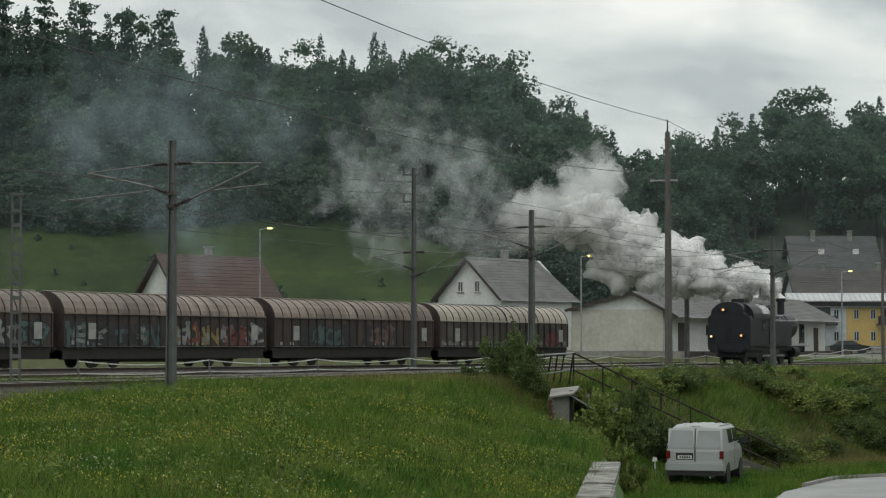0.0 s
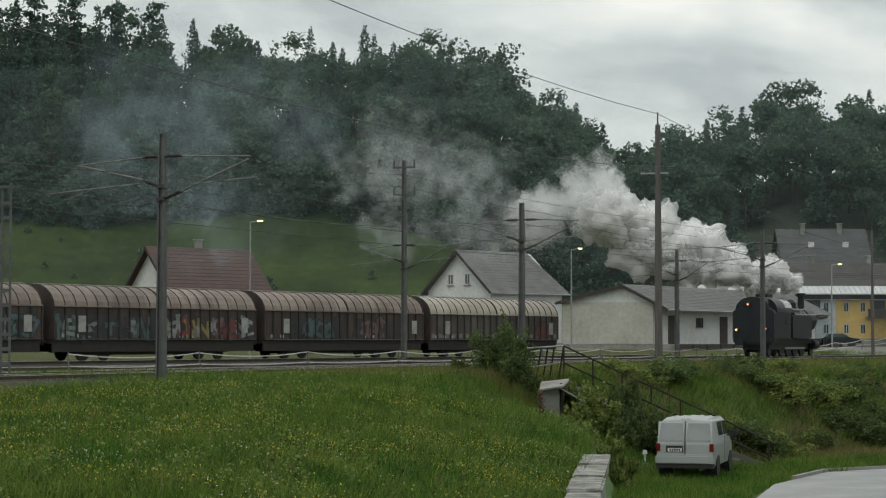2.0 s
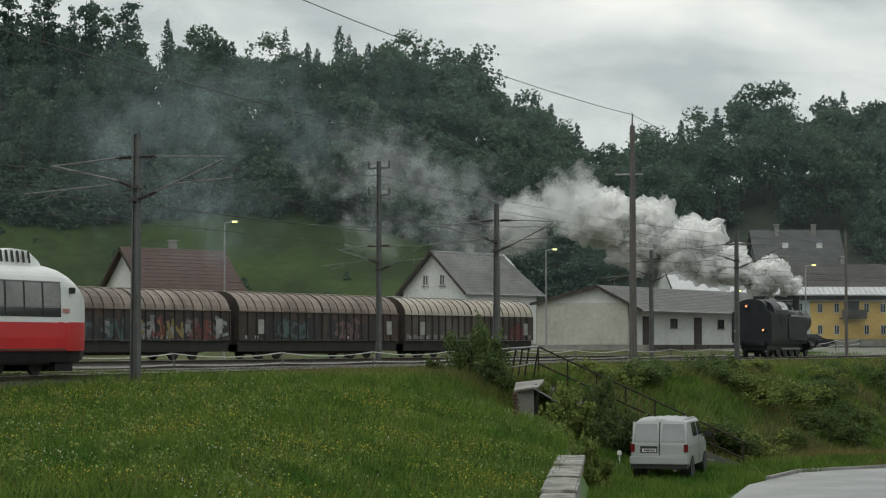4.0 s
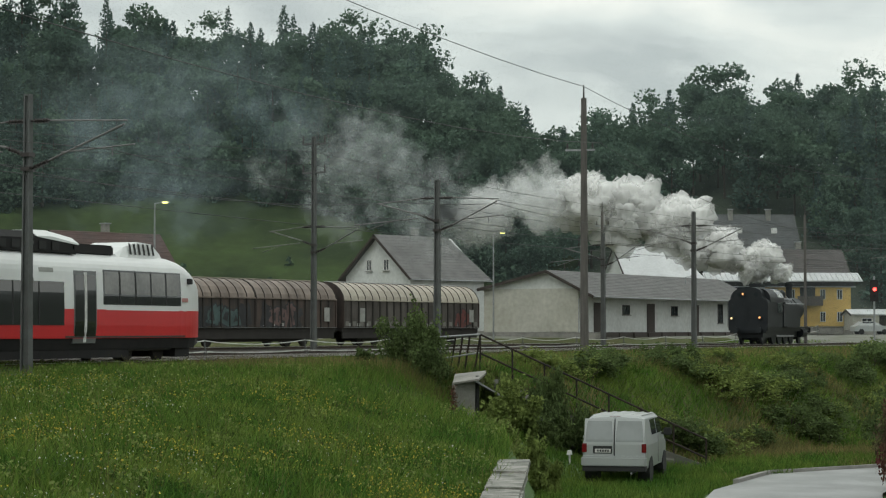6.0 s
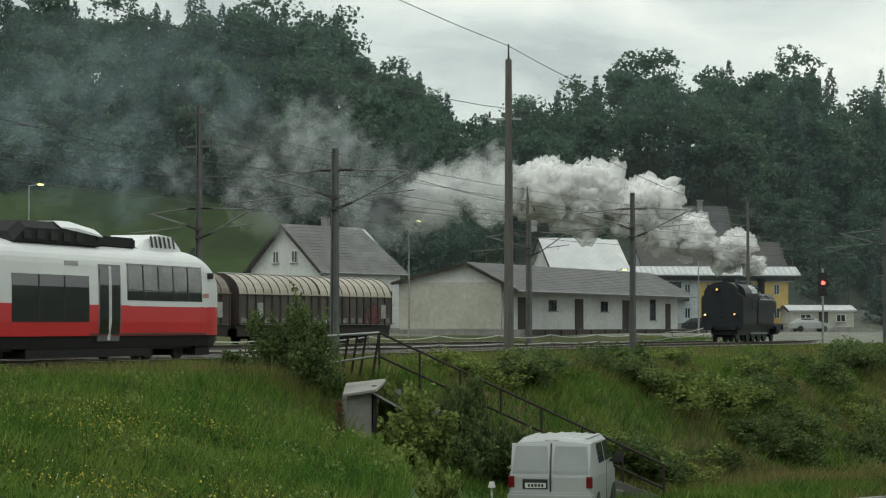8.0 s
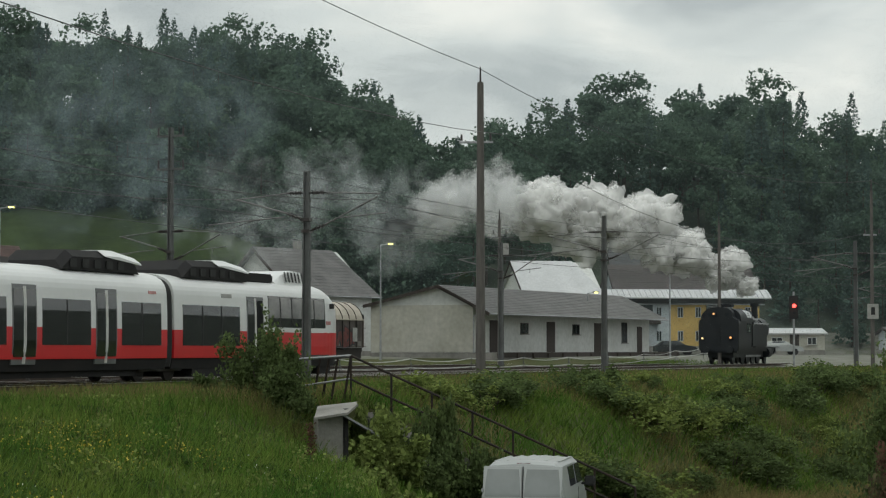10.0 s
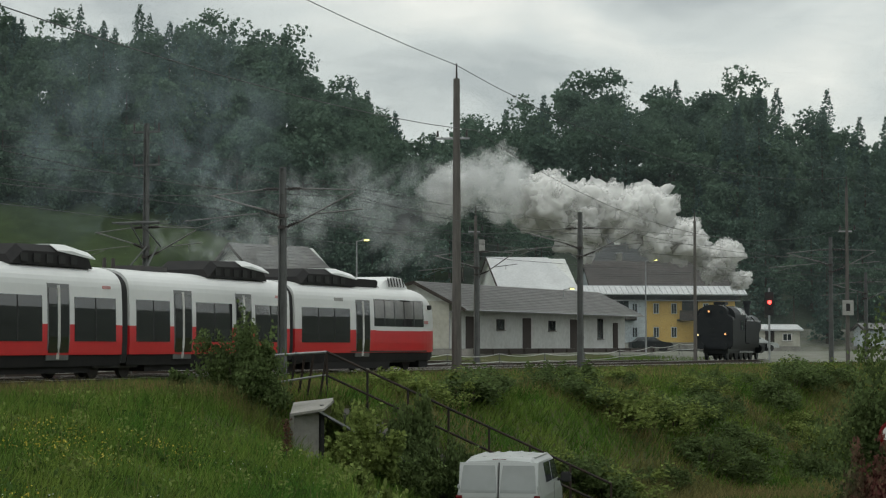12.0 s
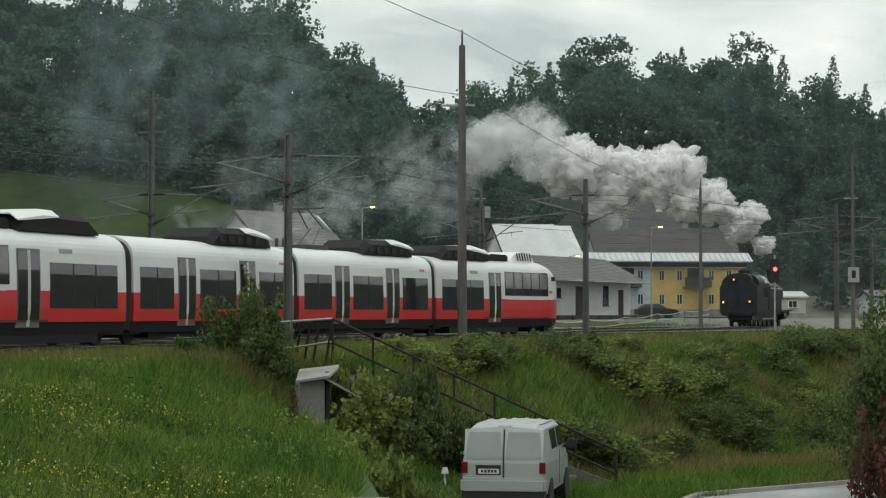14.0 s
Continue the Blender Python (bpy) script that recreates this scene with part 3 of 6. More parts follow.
hut = house("low_outbuilding", pose(32.0, 226, 0.6, 0, 0, 4), 6.8, 5, 2.2, 2.7, CREAM, ROOFMETAL, "low pale outbuilding with a flat roof", 0.3, windows=((1.6, 1.0, 1.2, 0.8), (5.4, 1.0, 1.0, 0.8)), doors=((3.5, 0.46, 1.0, 1.7),), tiles=False, gutter=False)
house("low_outbuilding", pose(45, 222, 0.6, 0, 0, 4), 8, 5, 2.2, 2.8, GREYWALL, ROOFGREY, "low grey outbuilding beside the yard", 0.3, doors=((4.2, 0.46, 2.0, 1.7),), tiles=False, gutter=False)


# ---- masts and wires ----
def catenary_mast(m, height, left=2.9, right=2.9, label="dark steel overhead-line mast with brackets both ways", base=-0.5, width=0.27, arm_top=None):
    top = thing("overhead_line_mast", m, label, "mast", "overhead line masts")
    post = B()
    w, t = width / 2, width * 0.36
    for side in (-1, 1):
        # two channels that lean towards each other
        loft(post, [[(-w * 0.84 * f, side * (w * f - 0.05), z), (w * 0.84 * f, side * (w * f - 0.05), z), (w * 0.84 * f, side * w * f, z), (-w * 0.84 * f, side * w * f, z)] for z, f in ((base, 1.12), (height, 0.78))])
    loft(post, [[(-0.03, -w * f + 0.05, z), (0.03, -w * f + 0.05, z), (0.03, w * f - 0.05, z), (-0.03, w * f - 0.05, z)] for z, f in ((base, 1.12), (height, 0.78))])
    part("post", post, MAST, top)
    part("post_cap", box(B(), -t, t, -t, t, height + 0.003, height + 0.06), MAST, top)
    part("footing", box(B(), -0.45, 0.45, -0.45, 0.45, base - 0.3, base + 0.25), CONCRETE, top)
    for z in np.arange(base + 0.8, height - 2.6, 1.1):
        part("batten", box(B(), -w * 0.9, w * 0.9, -w * 1.04 - 0.008, -w * 1.04, z, z + 0.10), MAST, top)
    for side, reach, drop in ((1, left, 0.0), (-1, right, 0.42)):
        if not reach:
            continue
        arm = new("bracket")
        arm.parent = top
        zt, zb = (arm_top or height) - 0.75, (arm_top or height) - 1.75 - drop
        part("stay_tube", tube(B(), (0, side * 0.75, zt), (0, side * reach, zt - 0.2 * (1 if side > 0 else 0.5)), 0.026), ARMTUBE, arm)
        part("strut_tube", tube(B(), (0, side * 0.75, zb + 0.24), (0, side * (reach - 0.1), zt - 0.2), 0.034), ARMTUBE, arm)
        s = B()
        if side > 0:
            tube(s, (0, 0.9, zb + 0.12), (0, reach + 1.1, zb - 0.12), 0.024)
            tube(s, (0, reach - 0.7, zb), (0, reach + 0.5, zb - 0.36), 0.016)
        else:
            tube(s, (0, -1.15, zb + 0.46), (0, -reach - 0.25, zb + 0.62), 0.024)
            tube(s, (0, -reach + 0.5, zb + 0.58), (0, -reach + 0.5, zb + 0.3), 0.018)
        part("registration_arm", s, ARMTUBE, arm)
        for z0, z1 in ((zt, zt), (zb, zb + 0.24)):
            ins = B()
            tube(ins, (0, side * 0.12, z0), (0, side * 0.78, z1), 0.035)
            for k in range(5):
                y = side * (0.25 + k * 0.1)
                z = z0 + (z1 - z0) * (abs(y) - 0.12) / 0.66
                tube(ins, (0, y - 0.02, z), (0, y + 0.02, z), 0.085, 0.06)
            part("insulator", ins, INSUL, arm)
        part("clamp", box(B(), -w - 0.02, w + 0.02, -w - 0.02, w + 0.02, zb - 0.06, zb + 0.06), INSUL, arm)
    return top


track_turn = math.degrees(math.atan2(1, 0.34))
for x, y, h in ((-16.0, 46.4, 8.0), (-5.71, 76.8, 7.6), (7.2, 105, 7.75), (25.5, 135, 8.05)):
    catenary_mast(pose(x, y, 0, 0, 0, track_turn), h, 3.4 if y < 50 else 2.9, 3.4 if y < 50 else 2.9)
catenary_mast(pose(-14.0, 100, 0, 0, 0, 65), 11.7, label="tall grey overhead-line mast with brackets and a crosshead", arm_top=7.5)
cross = thing("crosshead", pose(-14.0, 100, 0, 0, 0, 65), "two short crossarms on a tall mast", "crossarm")
for z in (11.3, 9.7):
    bar = part("crossarm", box(B(), -0.06, 0.06, -0.75, 0.75, z, z + 0.1), MAST, cross)
    for y in (-0.7, 0.7):
        part("insulator", tube(B(), (0, y, z + 0.103), (0, y, z + 0.5), 0.05, 0.035), INSUL, bar)
catenary_mast(pose(36, 175, 0, 0, 0, 62), 7.2, label="overhead-line mast beside the far tracks")
catenary_mast(pose(2.44, 128, 0, 0, 0, 66), 7.6, left=2.9, right=0.01 + 2.4, label="overhead-line mast between the station tracks")


def tall_pole(m, height, label, arms, thick=0.22, material=WOODPOLE):
    top = thing("power_line_pole", m, label, "pole", "power line poles")
    part("shaft", tube(B(), (0, 0, -0.8), (0, 0, height), thick, thick * 0.62, 10), material, top)
    part("spike", tube(B(), (0, 0, height), (0, 0, height + 0.7), 0.05, 0.03), INSUL, top)
    for z, reach in arms:
        part("crossarm", box(B(), -reach, reach * 0.6, -0.04, 0.04, z, z + 0.09), GALV, top)
        for s in (-reach + 0.1, 0.45):
            part("insulator", tube(B(), (s, 0, z + 0.123), (s, 0, z + 0.4), 0.06, 0.04), INSUL, top)
    return top


tall_pole(pose(0.85, 92, 0, 0, 0, -10), 12.9, "tall dark wooden pole with a small crossarm", ((10.2, 0.95),), 0.23)
tall_pole(pose(24.6, 125, 0, 0, 0, -10), 10.6, "slim pole with a white board on it", ((7.9, 0.5),), 0.13)
tall_pole(pose(-26, -34, 0, 0, 0, -10), 12.5, "tall wooden pole behind the meadow", ((9.6, 0.95),), 0.22)
tall_pole(pose(2.57, 140, 0, 0, 0, -10), 9.8, "grey pole with a small transformer box", ((8.7, 0.5),), 0.16)
tall_pole(pose(18.8, 152, 0, 0, 0, -10), 10.2, "plain grey pole beside the station tracks", (), 0.15)
tb = thing("transformer_box", pose(2.57, 140, 0, 0, 0, -10), "small pale equipment box high on a pole", "equipment box")
part("case", box(B(), 0.18, 0.62, -0.3, 0.12, 7.4, 8.2, 0.03), PLACARD, tb)
part("bracket", box(B(), 0.0, 0.2, -0.05, 0.05, 7.6, 7.68), MAST, tb)
board = thing("signal_board", pose(24.6, 125, 0), "white square track-side board with a dark sign", "sign")
part("board", box(B(), -0.33, 0.33, -0.22, -0.16, 2.9, 3.8), PLACARD, board)
part("mark", box(B(), -0.12, 0.12, -0.235, -0.223, 3.15, 3.6), RUBBER, board)


def wire(points, sag, r, label="thin dark overhead wire", n=14):
    bm = B()
    for a, b in zip(points, points[1:]):
        a, b = Vector(a), Vector(b)
        prev = a
        for k in range(1, n + 1):
            f = k / n
            p = a.lerp(b, f) - Vector((0, 0, 4 * sag * f * (1 - f)))
            tube(bm, prev, p, r, r, 4)
            prev = p
    return tagged(link_mesh("overhead_wire", bm, WIRE), label, "wire", "overhead wires")


wire([(-26, -34, 13.2), (0.85, 92, 13.5), (24.6, 125, 11.2), (60, 190, 11)], 1.7, 0.016, "long thin power line across the sky")
wire([(-25.15, -34, 10.0), (1.7, 92, 10.6), (25.0, 125, 8.3), (60, 190, 9)], 2.5, 0.014, "thin power line from pole to pole")
for off in (-2.75, 2.6):
    pts = [(float(train_x(y)) + off + 2.7, y, z) for y, z in ((-10, 6.4), (46.4, 6.4), (76.8, 6.6), (105, 6.8), (135, 6.9), (170, 6.8), (210, 6.8))]
    wire(pts, 0.55, 0.012, "messenger wire over the track")
    wire([(x, y, 5.35) for x, y, z in pts], 0.0, 0.011, "contact wire over the track", 3)
for z in (9.3, 10.2, 10.9):
    wire([(-60, 40, z + 1), (-14, 100, z), (22, 165, z - 1.2), (70, 235, z - 1.5)], 0.8, 0.014, "feeder line above the station tracks")


def lattice_mast():
    top = thing("lattice_mast", pose(-20.9, 45, 0, 0, 0, 12), "grey lattice steel mast beside the track", "mast")
    for x in (-0.14, 0.14):
        for y in (-0.1, 0.1):
            part("leg", box(B(), x - 0.03, x + 0.03, y - 0.03, y + 0.03, -0.6, 6.1), MAST, top)
    for k in range(13):
        z = -0.2 + k * 0.48
        part("batten", box(B(), -0.17, 0.17, -0.14, -0.132, z, z + 0.12), MAST, top)
    part("head", box(B(), -0.2, 0.2, -0.15, 0.15, 6.103, 6.2), MAST, top)


lattice_mast()


def street_lamp(m, height):
    top = thing("street_lamp", m, "slim galvanised lamp post with a glowing yellow head", "street lamp", "station lamps")
    part("post", tube(B(), (0, 0, -0.5), (0, 0, height), 0.085, 0.05), GALV, top)
    part("arm", tube(B(), (0, 0, height), (0.9, -0.1, height + 0.12), 0.035), GALV, top)
    hd = part("head", box(B(), 0.45, 1.05, -0.2, 0.02, height + 0.05, height + 0.18, 0.03), GALV, top)
    part("lens", box(B(), 0.6, 0.95, -0.25, -0.205, height + 0.02, height + 0.12), LAMPYELLOW, hd, "glowing sodium-yellow lens")


for x, y, h in ((-28.9, 130, 9.7), (-6.2, 160, 8.9), (18.0, 180, 8.2), (11.5, 190, 6.0)):
    street_lamp(pose(x, y, 0.2), h)


def rail_signal():
    top = thing("railway_signal", pose(24.2, 152, 0, 0, 0, -12), "dark railway signal showing red", "railway signal")
    part("post", tube(B(), (0, 0, -0.4), (0, 0, 5.3), 0.075), GALV, top)
    head = part("head", box(B(), -0.32, 0.32, -0.14, 0.14, 3.3, 5.0, 0.05), RUBBER, top)
    part("lamp", tube(B(), (0.05, -0.15, 4.25), (0.05, -0.24, 4.25), 0.14, 0.14, 14), LAMPRED, head, "glowing red lamp")
    part("lamp", tube(B(), (0.05, -0.15, 3.75), (0.05, -0.2, 3.75), 0.1, 0.1, 14), GLASS, head, "unlit dark lamp")
    part("base", box(B(), -0.3, 0.3, -0.3, 0.3, -0.6, -0.1), CONCRETE, top)


rail_signal()


def barrier(points, label="low fence posts joined by sagging white barrier tape"):
    top = thing("barrier_fence", pose(0, 0, 0), label, "fence", "track-side barriers")
    for i, (x, y) in enumerate(points):
        z = float(ground_height(x, y))
        part("post", box(B(), x - 0.025, x + 0.025, y - 0.025, y + 0.025, z - 0.1, z + 1.05), MAST, top)
        part("brace", tube(B(), (x, y, z + 0.8), (x + 0.3, y - 0.5, z), 0.018), MAST, top)
    for (x0, y0), (x1, y1) in zip(points, points[1:]):
        for hz in (0.98, 0.5):
            bm = B()
            z0, z1 = float(ground_height(x0, y0)) + hz, float(ground_height(x1, y1)) + hz
            prev = None
            secs = []
            sag = 0.18 if hz > 0.6 else 0.08
            for k in range(9):
                f = k / 8
                p = (x0 + (x1 - x0) * f, y0 + (y1 - y0) * f, z0 + (z1 - z0) * f - 4 * sag * f * (1 - f))
                secs.append([(p[0] - 0.012, p[1], p[2] - 0.022), (p[0] + 0.012, p[1], p[2] - 0.022), (p[0] + 0.012, p[1], p[2] + 0.022), (p[0] - 0.012, p[1], p[2] + 0.022)])
            loft(bm, secs)
            part("tape", bm, TAPE, top)


barrier([(-40.2 + 0.365 * y - 3.4, y) for y in range(58, 190, 9)])


# ---- steps, walls ----
def build_steps():
    st = thing("concrete_steps", pose(0, 0, 0), "worn concrete steps down the bank beside the lane", "steps")
    x0, z0, run, rise = -2.6, -0.42, 0.385, 0.172
    for k in range(18):
        part("step", box(B(), x0 + k * run, x0 + (k + 1) * run + 0.02, 54.9, 56.3, z0 - (k + 1) * rise - 0.25, z0 - (k + 1) * rise), CONCRETE, st)
    rl = thing("step_railing", pose(0, 0, 0), "rusty dark tube railing down the steps", "railing")
    a, b = Vector((-2.9, 54.8, 0.9)), Vector((4.55, 54.8, -2.55))
    for dz in (0.0, -0.62):
        part("rail", tube(B(), a + Vector((0, 0, dz)), b + Vector((0, 0, dz)), 0.032), RAILING, rl)
    for k in range(8):
        p = a.lerp(b, k / 7)
        part("post", tube(B(), p + Vector((0, 0, -1.35)), p, 0.03), RAILING, rl)
    for k, (dx, dy) in enumerate(((0.05, 0.0), (-0.3, 0.25), (-0.55, 0.5), (-0.8, 0.75), (-1.75, 1.0))):
        part("post", tube(B(), (-2.95 + dx - 0.22, 54.9 + dy, -0.5), (-2.95 + dx, 54.8 + dy, 0.9), 0.034), RAILING, rl)
    part("rail", tube(B(), (-2.9, 54.8, 0.9), (-4.7, 55.8, 0.78), 0.036), GALV, rl)
    part("rail", tube(B(), (-2.9, 54.8, 0.3), (-4.7, 55.8, 0.02), 0.028), GALV, rl)


build_steps()


def build_pillar():
    p = thing("concrete_pillar", pose(-3.35, 52.6, 0, 0, 0, 14), "weathered concrete pillar under a pale slab", "pillar")
    part("shaft", box(B(), -0.32, 0.32, -0.35, 0.35, -3.2, -0.60, 0.03), CONCRETE, p)
    slab = B()
    roof_slab(slab, (-0.5, -0.8, -0.62), (0.34, -0.8, -0.5), (0.98, 0.7, -0.26), (-0.15, 0.7, -0.38), 0.06)
    part("slab", slab, CONCRETE, p, "pale tilted slab with a chipped edge")
    # black strip stands in for the dark gap right of the shaft
    part("gap_strip", box(B(), 0.36, 0.46, -0.3, 0.3, -2.6, -0.42, 0.01), RUBBER, p, "black strip standing in for the dark gap")
    sh = B()
    roof_slab(sh, (0.3, -0.5, -0.55), (0.3, 0.1, -0.55), (2.6, 0.1, -1.85), (2.6, -0.5, -1.85), 0.05)
    part("sheet", sh, GALV, p, "sloping pale metal sheet")


build_pillar()


def build_lane_wall():
    w = thing("lane_wall", pose(0, 0, 0), "low concrete wall with a broad worn coping", "wall")
    rng = random.Random(12)
    for k in range(5):
        y0 = 14 + k * 4.04
        x = -1.25
        zt = -1.92 - 0.01 * (36 - y0) + rng.uniform(-0.02, 0.02)
        part("block", box(B(), x - 0.24, x + 0.24, y0, y0 + 4.02, -3.7, zt - 0.15), CONCRETE, w)
        cop = box(B(), x - 0.38, x + 0.38, y0 + 0.006, y0 + 4.02, zt - 0.147, zt, 0.03)
        for v in cop.verts:
            v.co += Vector((rng.uniform(-0.02, 0.02), 0, rng.uniform(-0.012, 0.012)))
        part("coping", cop, COPING, w, "broad worn coping with moss and stains")


build_lane_wall()


def build_stone_wall():
    w = thing("retaining_wall", pose(0, 0, 0), "dark mossy rubble retaining wall behind the van", "wall")
    rng = random.Random(5)
    core = B()
    loft(core, [[(-2.7, y, -3.8), (4.4, y, -3.8), (4.4, y, -3.35), (1.0, y, -2.1), (-2.7, y, -0.75)] for y in (54.55, 54.80)])
    part("core", core, STONE, w)
    shapes = []
    for s in range(5):
        bm = B()
        box(bm, -0.22, 0.22, -0.1, 0.1, -0.13, 0.13, 0.03)
        for v in bm.verts:
            v.co += Vector((rng.uniform(-0.03, 0.03), rng.uniform(-0.03, 0.03), rng.uniform(-0.03, 0.03)))
        me = bpy.data.meshes.new("stone")
        bm.to_mesh(me), bm.free()
        me.materials.append(STONE)
        shapes.append(me)
    for row in range(12):
        for k in range(15):
            x = -2.6 + k * 0.47 + (row % 2) * 0.23
            z = -3.6 + row * 0.28
            if z > -0.62 - (x + 2.6) * 0.447:
                continue
            ob = new("stone", rng.choice(shapes))
            ob.parent = w
            ob.matrix_basis = pose(x, 54.48, z, rng.uniform(-4, 4), rng.uniform(-6, 6), rng.uniform(-4, 4))


build_stone_wall()


# ---- the railcar train ----
SIDE = [(1.36, 0.42), (1.44, 0.8), (1.46, 1.2), (1.46, 1.72), (1.45, 2.3), (1.42, 2.9), (1.395, 3.05), (1.345, 3.18), (1.27, 3.29), (1.17, 3.385), (1.03, 3.465), (0.85, 3.53), (0.6, 3.585), (0.3, 3.62), (0.0, 3.64)]


def hull(z0, z1, grow=0.0):
    """Cross-section of the body between two heights, right round."""
    pts = [(y, z) for y, z in SIDE if z0 < z < z1]

    def at(z):
        for (ya, za), (yb, zb) in zip(SIDE, SIDE[1:]):
            if za <= z <= zb:
                return ya + (yb - ya) * (z - za) / (zb - za)
        return SIDE[-1][0]
    half = [(at(z0), z0)] + pts + ([(at(z1), z1)] if z1 < 3.63 else [(0.0, 3.64)])
    left = [(-y, z) for y, z in half[::-1]]
    if z1 >= 3.63:
        left = left[1:]
    return [(y + grow * (1 if y > 0 else -1 if y < 0 else 0), z + (grow if z > 3.5 else 0)) for y, z in half + left]


def shell(x_list, z0, z1, shrink=lambda x: (1, 0), grow=0.0):
    bm = B()
    secs = []
    for x in x_list:
        s, drop = shrink(x)
        secs.append([(x, y * s, z0 + (z - z0) * (1 - drop * max(0, (z - 0.9)) / 2.8)) for y, z in hull(z0, z1, grow)])
    return loft(bm, secs)


def nose(x):
    """Width factor and roof drop towards the rounded front (x = 0 at the tip)."""
    if x < -2.4:
        return 1, 0
    f = (x + 2.4) / 2.4
    return 1 - 0.30 * f ** 2.4, 0.52 * f ** 2.2


def side_y(z):
    for (ya, za), (yb, zb) in zip(SIDE, SIDE[1:]):
        if za <= z <= zb:
            return ya + (yb - ya) * (z - za) / (zb - za)
    return 1.2


def side_panel(x0, x1, z0, z1, side, proud, taper=0.0):
    """Panel that follows the curved side of the body."""
    bm = B()
    secs = []
    for z in np.linspace(z0, z1, 5):
        y = side_y(float(z))
        f = (z - z0) / (z1 - z0)
        secs.append([(x0, side * (y + proud), z), (x1 - taper * f, side * (y + proud), z), (x1 - taper * f, side * (y - 0.03), z), (x0, side * (y - 0.03), z)])
    return loft(bm, secs)


def train_window(car, x0, x1, z0, z1, side, bars=0):
    w = part("window", side_panel(x0, x1, z0, z1, side, 0.012), TGLASS, car, "dark tinted window band")
    for k in range(1, bars + 1):
        x = x0 + (x1 - x0) * k / (bars + 1)
        part("pillar", side_panel(x - 0.035, x + 0.035, z0 + 0.02, z1 - 0.02, side, 0.018), RUBBER, w)


def train_door(car, x, side, w=1.35):
    d = part("door", side_panel(x - w / 2, x + w / 2, 0.62, 2.95, side, 0.014), TGREY, car, "double door with tall glass leaves")
    for a, b in ((-w / 2 + 0.06, -0.05), (0.05, w / 2 - 0.06)):
        part("leaf_glass", side_panel(x + a, x + b, 0.85, 2.82, side, 0.022), TGLASS, d)
    for a in (-0.045, 0.045):
        part("handrail", side_panel(x + a - 0.03, x + a + 0.025, 0.65, 2.9, side, 0.03), FRAME, d)


def bogie(car, x, name="bogie"):
    b = part(name, box(box(B(), x - 1.5, x + 1.5, -1.12, -0.98, 0.35, 0.65, 0.03), x - 1.5, x + 1.5, 0.98, 1.12, 0.35, 0.65, 0.03), TDARK, car)
    for dx in (-1.05, 1.05):
        bm = B()
        for s in (-1, 1):
            tube(bm, (x + dx, s * 0.70, 0.40), (x + dx, s * 0.84, 0.40), 0.40, 0.40, 18)
        tube(bm, (x + dx, -0.7, 0.40), (x + dx, 0.7, 0.40), 0.09)
        part("wheelset", bm, WAGONFRAME, b)


def roof_unit(car, x0, x1, light=True):
    bm = B()
    prof = [(x0, 3.5), (x0 + 0.1, 3.78), (x0 + 0.7, 4.12), (x1 - 1.5, 4.16), (x1 - 0.25, 4.0), (x1, 3.7), (x1, 3.5)]
    loft(bm, [[(x, y * w, z if z < 3.6 else z - d) for x, z in prof] for y, w, d in ((-1.12, 1, 0.22), (-0.85, 1, 0), (0.85, 1, 0), (1.12, 1, 0.22))])
    u = part("roof_unit", bm, TBLACK, car, "black roof equipment box")
    if light:
        bm = B()
        loft(bm, [[(x1 - 2.3, y, 4.19 - d), (x1 - 1.4, y, 4.20 - d), (x1 + 0.15, y, 4.02 - d), (x1 + 0.15, y, 3.98 - d), (x1 - 2.3, y, 4.165 - d)] for y, d in ((-1.14, 0.2), (-0.86, 0.0), (0.86, 0.0), (1.14, 0.2))])
        part("white_cover", bm, TWHITE, u, "white sloped cover plate")
    for k in range(5):
        xx = x0 + 0.5 + k * (x1 - x0 - 1.2) / 5
        part("vent", box(B(), xx, xx + 0.4, -1.16, -1.125, 3.58, 3.84), RUBBER, u)


